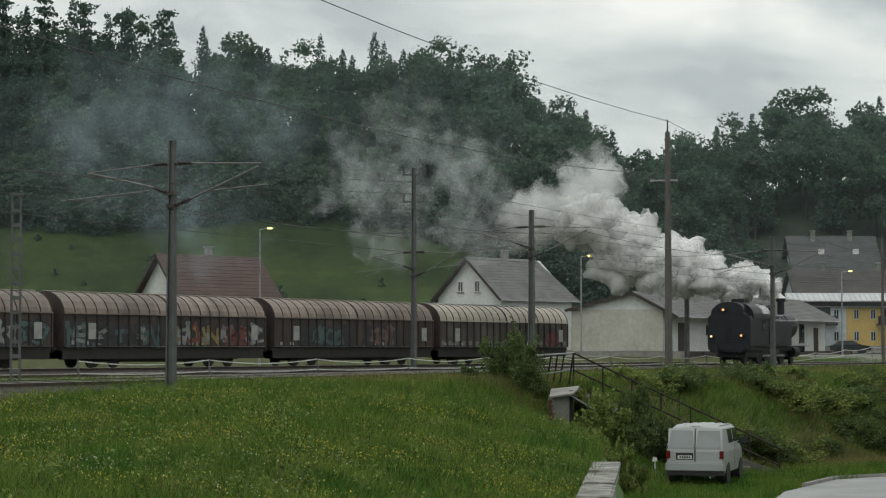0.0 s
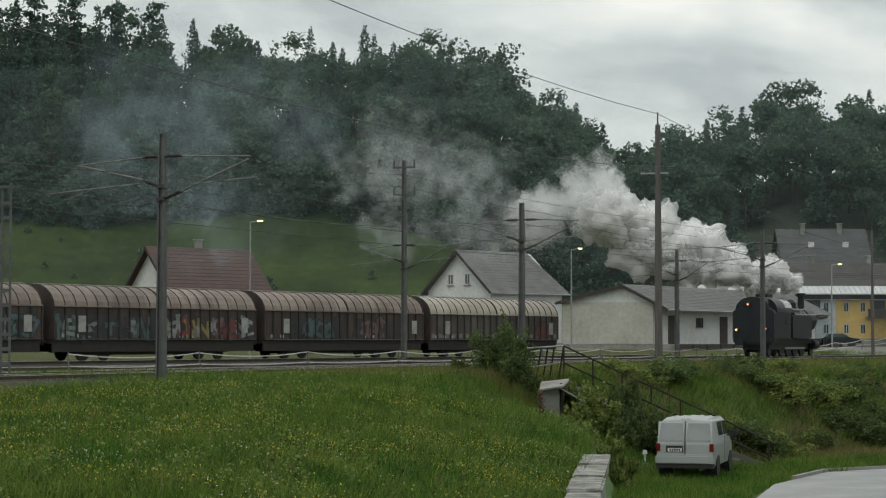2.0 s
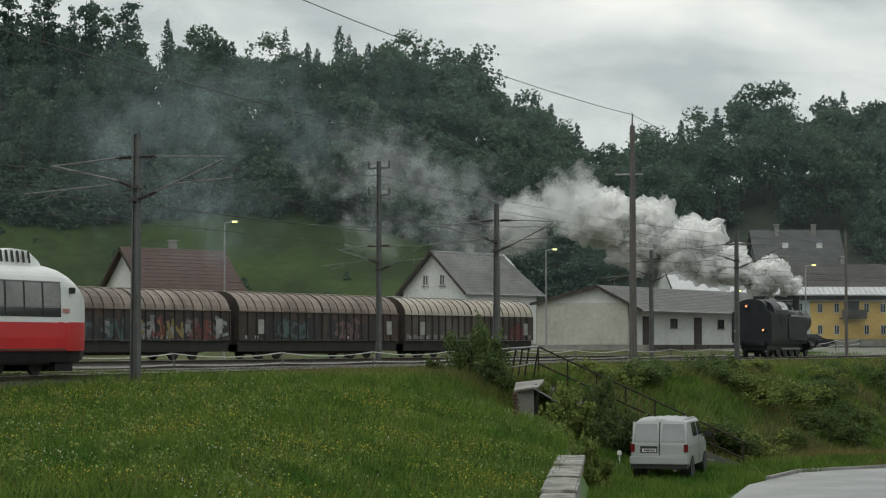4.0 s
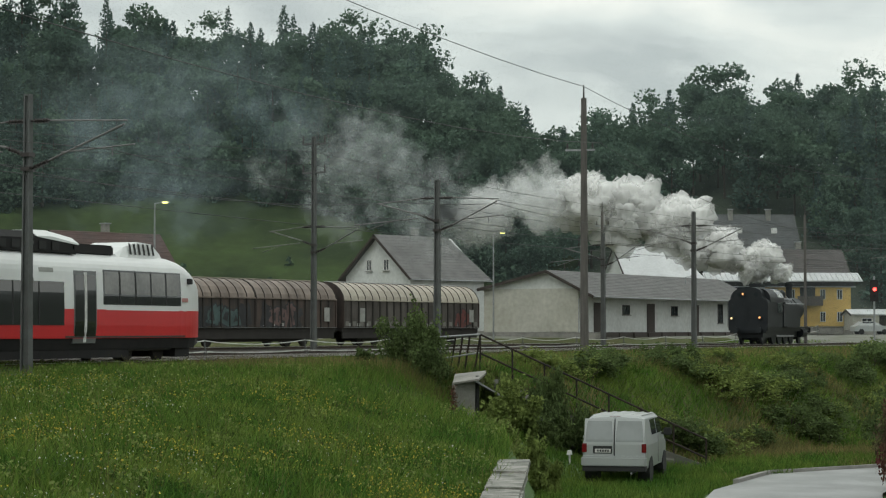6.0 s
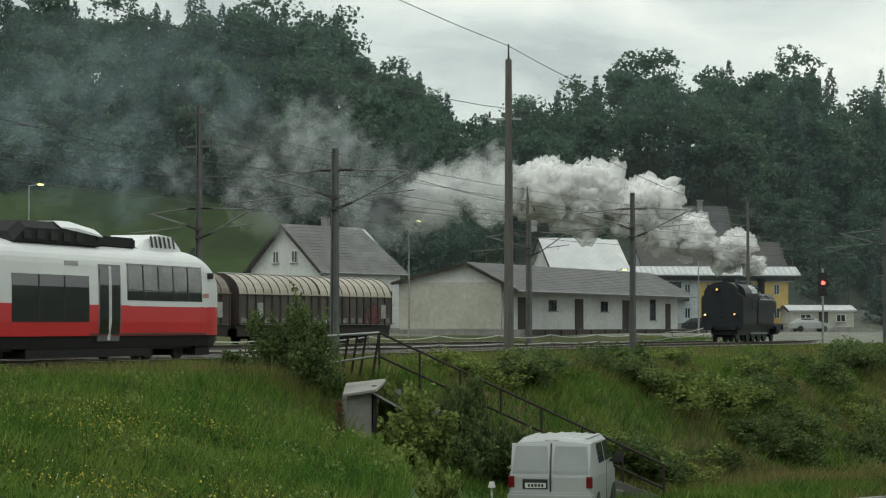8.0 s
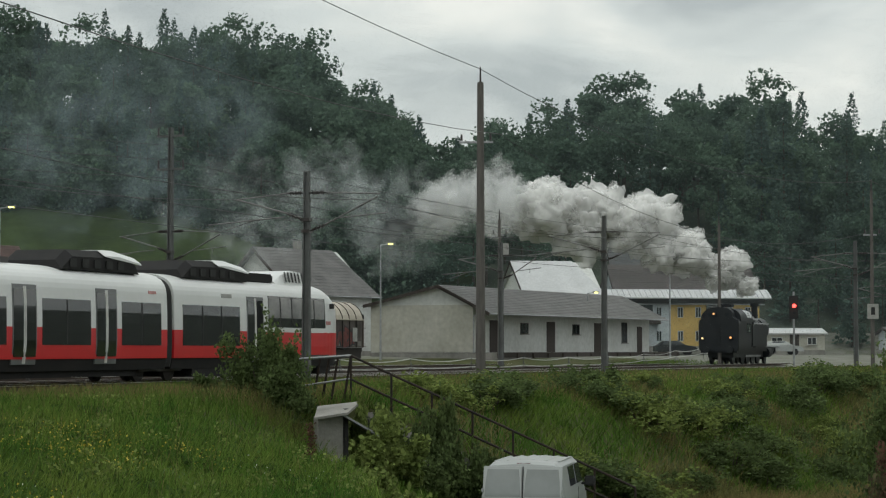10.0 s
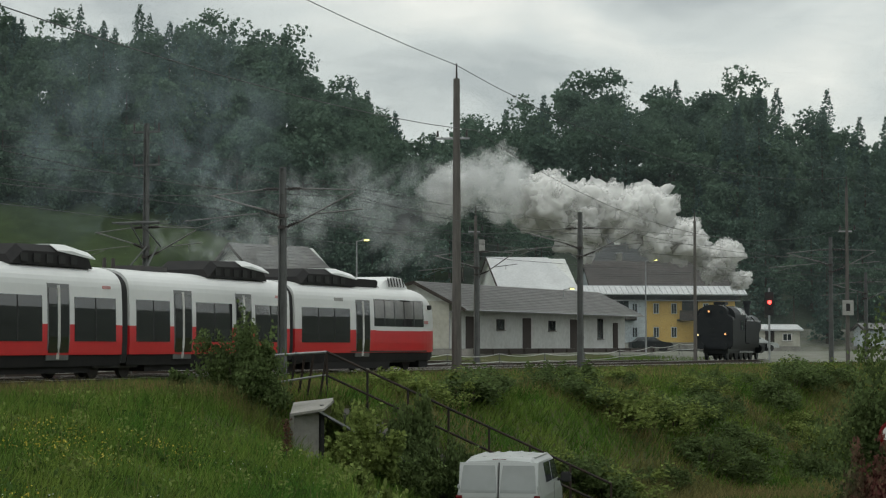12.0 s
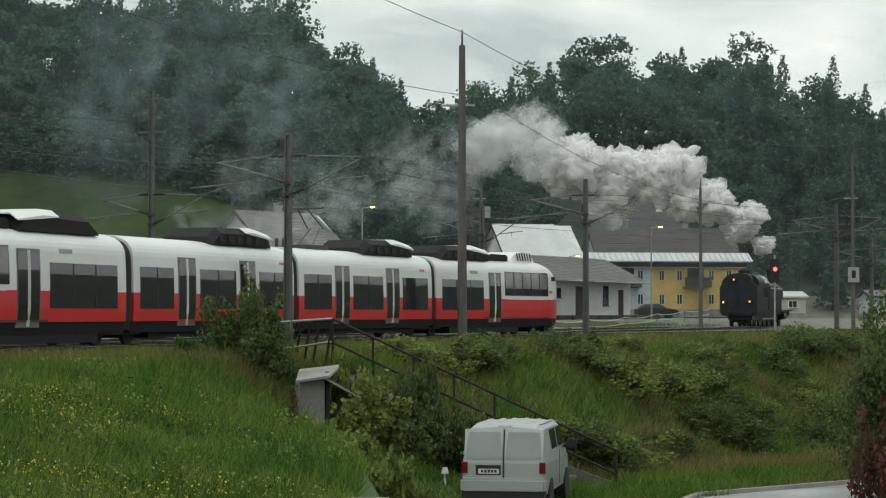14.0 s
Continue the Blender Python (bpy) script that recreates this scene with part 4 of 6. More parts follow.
def end_car(train):
    """The cab end, its tip at the origin."""
    car = new("end_car")
    car.parent = train
    L = 14.4
    xs = [-L, -3.0, -2.4, -2.0, -1.6, -1.2, -0.9, -0.6, -0.35, -0.15, 0.0]
    part("white_shell", shell(xs, 1.72, 3.64, nose), TWHITE, car, smooth=False)
    part("red_band", shell(xs, 0.78, 1.718, lambda x: (nose(x)[0], 0)), TRED, car)
    # black for the dark skirt and the shade below the red band
    part("skirt", shell([-L, -2.4, -1.2, -0.4], 0.42, 0.778, lambda x: (0.97 * nose(x)[0], 0)), TBLACK, car)
    part("white_stripe", shell([-7.0, -3.0, -2.4, -1.6], 1.70, 1.80, lambda x: (nose(x)[0], 0), 0.006), TWHITE, car)
    wind = B()
    secs = []
    for z in np.linspace(1.95, 2.95, 5):
        f = (z - 1.95) / 1.0
        xx = -0.06 - 0.95 * f ** 1.6
        s = nose(xx)[0]
        secs.append([(xx - 0.5, side_y(z) * s * 0.98, z), (xx + 0.02, side_y(z) * s * 0.8, z), (xx + 0.06, 0, z), (xx + 0.02, -side_y(z) * s * 0.8, z), (xx - 0.5, -side_y(z) * s * 0.98, z)])
    loft(wind, [s + [(p[0] - 0.12, p[1] * 0.9, p[2]) for p in s[::-1]] for s in secs])
    part("windscreen", wind, TGLASS, car, "dark curved windscreen")
    for side in (-1, 1):
        train_window(car, -7.15, -2.05, 1.88, 3.02, side, 4)
        # pale panels over the glass imitate its bright upper reflection
        for k in range(5):
            x = -7.08 + k * 1.01
            part("glass_reflection", side_panel(x, x + 0.9, 2.22, 2.96, side, 0.015), TREFLECT, car, "pale panel painted as reflection in cab glass")
        train_door(car, -8.25, side)
        train_window(car, -13.8, -9.5, 1.2, 2.57, side, 2)
        part("vent_panel", side_panel(-10.9, -10.1, 2.86, 3.0, side, 0.01), PLACARD, car, "pale grey vent panel")
        part("lower_trim", side_panel(-9.4, -1.7, 0.80, 0.86, side, 0.01), TDARK, car)
        lamp = B()
        tube(lamp, (-0.45, side * 0.85, 1.5), (-0.02, side * 0.85, 1.5), 0.1, 0.1, 12)
        part("headlamp", lamp, GLASS, car, "clear headlamp")
        part("mirror", box(B(), -1.5, -1.3, side * 1.42 - 0.1, side * 1.42 + 0.1, 2.65, 2.85, 0.02), RUBBER, car)
        mark = part("plain_mark", side_panel(-1.95, -1.55, 2.02, 2.16, side, 0.01), TROSE, car, "small red mark")
    fair = B()
    loft(fair, [[(x, -w, 3.45), (x, -w * 0.85, h), (x, w * 0.85, h), (x, w, 3.45)] for x, w, h in ((-5.4, 0.95, 3.6), (-4.9, 1.0, 3.85), (-4.0, 1.0, 4.05), (-3.0, 0.95, 4.0), (-2.2, 0.8, 3.68))])
    fp = part("roof_fairing", fair, TWHITE, car, "white roof fairing with dark slats")
    for k in range(6):
        x = -4.75 + k * 0.3
        part("slat", loft(B(), [[(x, s * -1.02, 3.6), (x + 0.12, s * -1.02, 3.6), (x + 0.2, s * -0.9, 3.98), (x + 0.08, s * -0.9, 3.98)] for s in (1, 0.99)]), RUBBER, fp)
    roof_unit(car, -13.2, -8.3)
    part("resistor_box", box(B(), -8.1, -5.6, -0.9, 0.9, 3.5, 3.86, 0.06), TBLACK, car)
    # black box fills in for underfloor equipment and the shade around it
    part("underfloor", box(B(), -L + 1.6, -5.3, -1.3, 1.3, 0.14, 0.42), TBLACK, car)
    part("snow_plough", loft(B(), [[(x, -w, 0.12), (x, w, 0.12), (x, w, 0.5), (x, -w, 0.5)] for x, w in ((-2.0, 1.2), (-0.9, 1.15), (-0.3, 0.7))]), TBLACK, car)
    part("coupler", tube(tube(B(), (-0.4, 0, 0.75), (0.45, 0, 0.75), 0.12), (0.45, 0, 0.75), (0.55, 0, 0.75), 0.2), WAGONFRAME, car)
    part("bumper", box(B(), -0.75, 0.12, -0.95, 0.95, 0.50, 0.78, 0.06), TDARK, car)
    bogie(car, -3.6)
    return car, L


def mid_car(train, with_pantograph):
    car = new("middle_car")
    car.parent = train
    L = 12.9
    part("white_shell", shell([-L, 0], 1.72, 3.64), TWHITE, car)
    part("red_band", shell([-L, 0], 0.78, 1.718), TRED, car)
    # skirt black also holds the shade under the body
    part("skirt", shell([-L, 0], 0.42, 0.778, lambda x: (0.97, 0)), TBLACK, car)
    for side in (-1, 1):
        train_window(car, -3.15, -0.45, 1.2, 2.57, side, 1)
        train_door(car, -4.15, side)
        train_window(car, -8.05, -5.15, 1.2, 2.57, side, 1)
        train_door(car, -9.05, side)
        train_window(car, -12.45, -10.05, 1.2, 2.57, side, 1)
        part("plain_mark", side_panel(-1.3, -0.75, 2.86, 2.96, side, 0.01), TROSE, car, "small red mark")
    roof_unit(car, -6.4, -1.4)
    # solid black stands for gear and shade beneath the floor
    part("underfloor", box(B(), -L + 1.6, -1.6, -1.15, 1.15, 0.22, 0.42), TBLACK, car)
    if with_pantograph:
        pan = new("pantograph")
        pan.parent = car
        for a, b in (((-9.6, 0), (-8.6, 0.75)), ((-8.6, 0.75), (-9.8, 1.5))):
            for s in (-0.35, 0.35):
                part("arm", tube(B(), (a[0], s, 3.75 + a[1]), (b[0], s * 0.6, 3.75 + b[1]), 0.03), MAST, pan)
        part("head", tube(tube(B(), (-9.8, -0.9, 5.27), (-9.8, 0.9, 5.27), 0.035), (-9.55, -0.8, 5.25), (-9.55, 0.8, 5.25), 0.035), MAST, pan)
        part("frame", box(B(), -10.4, -8.4, -0.5, 0.5, 3.62, 3.78), TDARK, pan)
        for x in (-11.6, -11.0):
            part("insulator", tube(B(), (x, 0.2, 3.6), (x, 0.2, 4.0), 0.08, 0.06), INSUL, pan)
    return car, L


def gangway(car, c):
    g = B()
    loft(g, [[(xx, y * f, 0.55 + (z - 0.55) * (1 if f == 1 else 0.98)) for y, z in hull(0.5, 3.64)] for xx, f in ((c - 0.56, 0.94), (c - 0.42, 0.98), (c - 0.28, 0.93), (c - 0.14, 0.98), (c + 0.01, 0.94))])
    part("gangway_bellows", g, RUBBER, car, "black ribbed gangway bellows")
    bogie(car, c - 0.28, "shared_bogie")


# each car: the object, metres from the train's tip to its front, its length, whether it runs tail first
CARS = []
TRAIN_START = float(np.interp(24.6, BENT_Y, BENT_S))


def build_train():
    train = thing("railcar_train", bent_pose(TRAIN_START), "white and red electric railcar train with dark windows", "train")
    back = 0.0
    for kind in ("front", "pantograph", "plain", "rear"):
        car, length = mid_car(train, kind == "pantograph") if kind in ("pantograph", "plain") else end_car(train)
        if kind != "rear":
            gangway(car, -length)
        CARS.append((car, back, length, kind == "rear"))
        back += length + 0.55
    return train


train = build_train()


# ---- covered wagons ----
def graffiti(wagon, x0, x1, seed, colours):
    """Fat sprayed letter shapes, worn and illegible, on a darker cloud."""
    rng = random.Random(seed)
    forms = (((0, 0, 0, 1), (0, 1, 1, 0), (1, 0, 1, 1)), ((0, 0, 0, 1), (0, 1, 1, 0.9), (0, 0.5, 0.8, 0.5), (0, 0, 1, 0.1)), ((0, 1, 1, 1), (0.5, 0, 0.5, 1)),
             ((0.1, 0, 0.5, 1), (0.5, 1, 0.9, 0), (0.2, 0.4, 0.8, 0.4)), ((0, 0.1, 0.1, 0.9), (0.1, 0.9, 0.9, 1), (1, 0.9, 0.9, 0.1), (0.9, 0, 0, 0.05)), ((0, 0, 0, 1), (0, 0.4, 0.9, 1), (0.1, 0.5, 1, 0)))
    x = x0
    while x < x1 - 0.3:
        w, h = rng.uniform(0.55, 0.85), rng.uniform(0.75, 1.15)
        lean, base = rng.uniform(-0.1, 0.16), 1.28 + rng.uniform(0, 0.12)
        form, col = rng.choice(forms), rng.choice(colours)
        for grow, depth, m in ((0.10, 1.414, SPRAY[2]), (0.0, 1.424, col)):
            bm = B()
            for k, (ax, az, bx, bz) in enumerate(form):
                j = [0.22 * math.sin(seed * 3.7 + x * 5.1 + k * 2.3 + i * 1.9) for i in range(4)]
                p = Vector((x + (ax + j[0]) * w + lean * az, base + (az * 0.9 + 0.1 + 0.6 * j[1]) * h))
                q = Vector((x + (bx + j[2]) * w + lean * bz, base + (bz * 0.9 + 0.1 + 0.6 * j[3]) * h))
                d = (q - p).normalized()
                side = Vector((-d.y, d.x)) * (rng.uniform(0.09, 0.15) + grow)
                p, q = p - d * (0.08 + grow), q + d * (0.08 + grow)
                ring = [p + side, p - side * 1.1, q - side, q + side * 0.9]
                loft(bm, [[(v.x, -depth - 0.0015 * k, v.y) for v in ring], [(v.x, -depth - 0.004 - 0.0015 * k, v.y) for v in ring]])
            part("sprayed_patch", bm, m, wagon, "faded sprayed paint patch")
        x += w * rng.uniform(0.55, 0.85)


SPRAY = [mat("sprayed_" + n, c, 0.7, tuple(v * 0.6 for v in c), 1.5, 0.6, fine=0.3) for n, c in (
    ("white", (0.24, 0.25, 0.25)), ("teal", (0.075, 0.12, 0.12)), ("dark", (0.035, 0.035, 0.04)), ("ochre", (0.26, 0.19, 0.07)), ("red", (0.15, 0.045, 0.04)), ("rose", (0.15, 0.095, 0.09)))]
ROOF_ARC = [(-1.42, 3.02), (-1.36, 3.3), (-1.15, 3.68), (-0.8, 3.98), (-0.4, 4.16), (0, 4.22), (0.4, 4.16), (0.8, 3.98), (1.15, 3.68), (1.36, 3.3), (1.42, 3.02)]


def wagon(s_back, roof_mat, label, spray=(), wall_mat=None):
    wall_mat = wall_mat or WAGON
    x0, slope = WAGON_LINE
    y = 138 - s_back * 0.885
    top = thing("covered_wagon", line_pose(x0, slope, y), label, "freight wagon", "standing freight wagons")
    L = 17.7
    for s in (-1.24, 1.24):
        part("solebar", box(B(), -L + 0.1, -0.1, s - 0.05, s + 0.05, 0.50, 1.19), WAGONFRAME, top)
    part("underframe", box(box(B(), -L, 0, -1.3, 1.3, 0.95, 1.2), -L + 3, -3, -0.9, 0.9, 0.32, 0.95), WAGONFRAME, top)
    for x in (-0.06, -L):
        end = B()
        loft(end, [[(x + dx, yy, zz) for yy, zz in [(-1.38, 1.2), *ROOF_ARC, (1.38, 1.2)]] for dx in (0, 0.06)])
        part("end_wall", end, WAGON, top)
    for k in range(2):
        a, b = -L / 2 * (k + 1) + 0.04, -L / 2 * k - 0.07
        wall = part("sliding_wall", box(box(B(), a, b, -1.41, -1.33, 1.2, 3.0), a, b, 1.33, 1.41, 1.2, 3.0), wall_mat, top, "rusty brown sliding wall" if wall_mat is WAGON else "grey-brown dusty sliding wall")
        n = 10
        for i in range(n + 1):
            x = a + (b - a) * i / n
            part("rib", box(B(), x - 0.045, x + 0.045, -1.47, -1.41, 1.22, 3.0), WAGONFRAME if i % n else WAGON, wall)
        for i in range(n if wall_mat is not WAGON else 0):
            x = a + (b - a) * (i + 0.5) / n
            part("bay_label", box(B(), x - 0.2, x + 0.2, -1.418, -1.411, 1.32, 1.62), DUSTY, wall)
            part("bay_panel", box(B(), x - 0.26, x + 0.26, -1.418, -1.411, 1.85, 2.75), WAGONDUST, wall)
        part("sill_rail", box(B(), a, b, -1.46, -1.41, 1.2, 1.215), GALV, wall)
        rf = B()
        loft(rf, [[(x, yy, zz) for yy, zz in ROOF_ARC] + [(x, yy * 0.96, zz - 0.05) for yy, zz in ROOF_ARC[::-1]] for x in (a, b)])
        roof = part("roof", rf, roof_mat, top, "ribbed curved metal roof")
        for i in range(n + 1):
            x = a + (b - a) * i / n
            hb = B()
            loft(hb, [[(x + dx, yy * 1.022, zz + (0.03 if zz > 3.2 else 0.0)) for yy, zz in ROOF_ARC] for dx in (-0.026, 0.026)], close=False)
            loft(hb, [[(x - 0.026, yy * g, zz + h) for yy, zz in ROOF_ARC] for g, h in ((1.0, 0), (1.022, 0.03))], close=False)
            part("roof_hoop", hb, WAGONFRAME if i % n == 0 else WAGON, roof)
        # pale strip drawn for the far roof edge and the ridge's highlight
        part("ridge_strip", box(B(), a, b, -0.16, 0.16, 4.225, 4.275), ROOFMETAL if roof_mat is WAGONPALE else WAGONPALE, roof, "pale strip for ridge edge and highlight")
        part("eave_rail", box(B(), a, b, -1.5, -1.425, 2.98, 3.06), roof_mat, roof)
        px = -L / 2 * k - (1.2 if k == 0 else L / 2 - 2.2)
        part("placard", box(B(), px - 0.3, px + 0.3, -1.49, -1.475, 1.6, 2.5), PLACARD, wall, "pale lettering panel")
        for i in range(3):
            part("small_label", box(B(), a + 0.6 + i * 1.0, a + 0.95 + i * 1.0, -1.425, -1.412, 1.3, 1.5), PLACARD, wall)
    for x in (-2.9, -4.7, -L + 4.7, -L + 2.9):
        ws = B()
        for s in (-1, 1):
            tube(ws, (x, s * 0.70, 0.46), (x, s * 0.84, 0.46), 0.46, 0.46, 18)
        tube(ws, (x, -0.7, 0.46), (x, 0.7, 0.46), 0.08)
        part("wheelset", ws, WAGONFRAME, top)
    for x in (-3.8, -L + 3.8):
        part("bogie_frame", box(box(B(), x - 1.6, x + 1.6, -1.1, -0.96, 0.45, 0.8, 0.04), x - 1.6, x + 1.6, 0.96, 1.1, 0.45, 0.8, 0.04), WAGONFRAME, top)
    for x, d in ((0, 0.38), (-L, -0.38)):
        for s in (-0.87, 0.87):
            part("buffer", tube(tube(B(), (x, s, 1.05), (x + d * 0.8, s, 1.05), 0.09), (x + d * 0.8, s, 1.05), (x + d, s, 1.05), 0.22, 0.22, 14), WAGONFRAME, top)
    for x0_, x1_, seed, cols in spray:
        graffiti(top, x0_, x1_, seed, [SPRAY[i] for i in cols])
    return top


wagon(0.0, WAGONPALE, "dark brown sliding-wall wagon with a pale ribbed roof", ((-3.2, -1.4, 4, (4, 4, 5)),), WAGONDUST)
wagon(18.5, WAGONROOF, "rusty sliding-wall wagon with dull roof and faint graffiti", ((-8.0, -4.5, 2, (5, 5, 2)), (-15.0, -9.6, 7, (2, 1, 2))))
wagon(37.0, WAGONROOF, "rusty sliding-wall wagon covered in colourful graffiti", ((-4.5, -0.8, 1, (5, 0, 4)), (-8.7, -4.8, 3, (3, 3, 4, 0)), (-17.4, -9.2, 6, (0, 1, 0, 2))))
wagon(55.5, WAGONROOF, "rusty sliding-wall wagon sprayed with white letters", ((-9, -0.5, 8, (0, 1, 2)),))


# ---- steam locomotive ----
def build_loco():
    top = thing("steam_locomotive", line_pose(*LOCO_LINE, 130), "sooty black tank steam locomotive with lit lamps", "locomotive")
    # x = 0 at the bunker end, boiler forward
    part("frame", box(B(), 0.2, 12.0, -1.25, 1.25, 0.95, 1.25), LOCO, top)
    arc = [(1.52 * math.copysign(abs(math.sin(a)) ** 0.62, math.sin(a)), 3.1 + 0.98 * abs(math.cos(a)) ** 0.8) for a in np.linspace(-math.pi / 2, math.pi / 2, 15)]
    half = [(1.46, 1.0), (1.5, 1.3), (1.5, 3.02), (1.44, 3.2), (1.2, 3.34), (1.08, 3.46), (1.05, 3.72), (0.94, 3.92), (0.7, 4.07), (0.35, 4.15)]
    back = [(-y, z) for y, z in half] + [(0.0, 4.18)] + half[::-1]
    low = [(y, min(z, 3.36)) for y, z in back]
    part("bunker", loft(B(), [[(x, y * w, z) for y, z in back] for x, w in ((0.0, 0.97), (0.1, 1.0), (0.7, 1.0))]), LOCO, top)
    part("bunker_rim", loft(B(), [[(x, y * 1.012, z) for y, z in low[1:-1]] for x in (-0.012, 0.06)], close=False), LOCO, top)
    for z in (1.5, 2.9):
        part("rivet_strip", box(B(), -0.018, -0.002, -1.4, 1.4, z, z + 0.05), LOCO, top)
    cab = B()
    loft(cab, [[(x, y * 0.985, z) for y, z in [(-1.5, 1.25), *arc, (1.5, 1.25)]] for x in (0.72, 3.9)])
    cabp = part("cab", cab, LOCO, top)
    rf = B()
    loft(rf, [[(x, y, z + 0.03) for y, z in arc] + [(x, y * 0.97, z - 0.02) for y, z in arc[::-1]] for x in (0.68, 4.2)])
    part("cab_roof", rf, LOCO, cabp)
    # pale sheet laid on as the roof's highlight
    part("roof_sheen", loft(B(), [[(x, y * 1.003, z + 0.04) for y, z in arc[1:12]] + [(x, y, z + 0.02) for y, z in arc[1:12][::-1]] for x in (2.6, 4.15)]), LOCOSHINE, cabp, "pale sheet painted as wet sheen on the roof")
    part("roof_vent", box(B(), 1.8, 2.9, -0.45, 0.45, 4.2, 4.42, 0.04), LOCO, cabp)
    for s in (-1, 1):
        part("cab_window", box(B(), 2.5, 3.5, s * 1.515 - 0.012, s * 1.515 + 0.012, 2.3, 3.0), GLASS, cabp)
        part("rear_window", tube(B(), (-0.03, s * 0.62, 3.62), (-0.005, s * 0.62, 3.62), 0.15, 0.15, 16), GLASS, cabp)
        part("side_tank", box(B(), 4.35, 8.9, s * 1.45 - (0.55 if s > 0 else 0), s * 1.45 + (0.55 if s < 0 else 0), 1.3, 2.92, 0.05), LOCO, top)
        # pale slab imitates the bright line along the tank top
        part("tank_sheen", box(B(), 4.4, 8.85, s * 1.17 - 0.24, s * 1.17 + 0.24, 2.924, 2.95), LOCOSHINE, top, "pale strip painted as wet sheen on the tank")
        part("filler", tube(B(), (5.2, s * 1.15, 2.95), (5.2, s * 1.15, 3.16), 0.2, 0.2, 14), LOCO, top)
        part("sand_pipe", tube(B(), (8.3, s * 0.5, 3.6), (8.6, s * 0.9, 2.9), 0.045), GALV, top)
        part("running_board", box(B(), 4.35, 12.0, s * 1.45 - 0.25, s * 1.45 + 0.05, 1.252, 1.297), LOCO, top)
        part("cylinder", tube(B(), (9.6, s * 1.12, 0.85), (10.7, s * 1.12, 0.85), 0.36, 0.36, 14), LOCO, top)
        part("coupling_rod", box(B(), 3.8, 8.4, s * 1.05 - 0.03, s * 1.05 + 0.03, 0.55, 0.67), GALV, top)
    part("boiler", tube(B(), (3.9, 0, 2.65), (11.0, 0, 2.65), 0.84, 0.84, 24), LOCO, top)
    part("smokebox", tube(B(), (10.2, 0, 2.65), (11.9, 0, 2.65), 0.9, 0.9, 24), LOCO, top)
    ch = part("chimney", tube(tube(B(), (10.9, 0, 3.2), (10.9, 0, 4.4), 0.27, 0.24, 16), (10.9, 0, 4.4), (10.9, 0, 4.65), 0.34, 0.34, 16), LOCO, top)
    for x, r, z in ((6.2, 0.44, 3.95), (8.4, 0.42, 3.9)):
        part("dome", tube(tube(B(), (x, 0, 3.1), (x, 0, z), r, r, 16), (x, 0, z), (x, 0, z + 0.22), r, r * 0.45, 16), LOCO, top)
    part("handrail", tube(B(), (4.6, -0.95, 3.05), (11.6, -0.95, 3.05), 0.03), GALV, top)
    part("pipe", tube(B(), (4.3, -0.55, 3.42), (9.5, -0.6, 3.38), 0.06), GALV, top)
    for k, x in enumerate((4.5, 5.1, 7.3)):
        valve = tube(B(), (x, -0.25, 3.4), (x, -0.25, 3.95 - 0.1 * k), 0.07, 0.05, 10)
        tube(valve, (x - 0.16, -0.25, 3.72), (x + 0.16, -0.25, 3.72), 0.05, 0.05, 8)
        part("safety_valve", valve, GALV, top, "pale metal valve")
    for x in (4.9, 6.9, 9.2, 10.1):
        part("boiler_band", tube(B(), (x, 0, 2.65), (x + 0.06, 0, 2.65), 0.86, 0.86, 24), LOCO, top)
    part("ash_pan", box(B(), 0.6, 11.2, -0.95, 0.95, 0.5, 0.95), LOCO, top)
    for x, r in ((1.0, 0.42), (3.7, 0.62), (5.2, 0.62), (6.8, 0.62), (8.4, 0.62), (10.6, 0.42)):
        ws = B()
        for s in (-1, 1):
            tube(ws, (x, s * 0.70, r), (x, s * 0.86, r), r, r, 20)
        tube(ws, (x, -0.7, r), (x, 0.7, r), 0.09)
        part("wheelset", ws, LOCO, top)
    for x in (0.15, 12.05):
        part("buffer_beam", box(B(), x - 0.09, x + 0.09, -1.35, 1.35, 0.85, 1.24), LOCO, top)
        d = -0.45 if x < 1 else 0.45
        for s in (-0.87, 0.87):
            part("buffer", tube(tube(B(), (x, s, 1.05), (x + d * 0.8, s, 1.05), 0.1), (x + d * 0.8, s, 1.05), (x + d, s, 1.05), 0.24, 0.24, 16), LOCO, top)
    for y, z, m in ((0.3, 3.66, LAMPORANGE), (-0.95, 1.95, LAMPORANGE), (1.15, 1.9, LAMPWARM)):
        hx = -0.2
        body = part("lamp", tube(B(), (hx, y, z), (hx + 0.25, y, z), 0.14, 0.14, 14), LOCO, top, "round lamp with a glowing lens")
        part("lens", tube(B(), (hx - 0.03, y, z), (hx - 0.004, y, z), 0.075, 0.075, 14), m, body)
    for k in range(5):
        part("ladder_rung", box(B(), -0.06, -0.01, -0.2, 0.2, 1.5 + k * 0.3, 1.53 + k * 0.3), LOCO, top)
    return top


loco = build_loco()


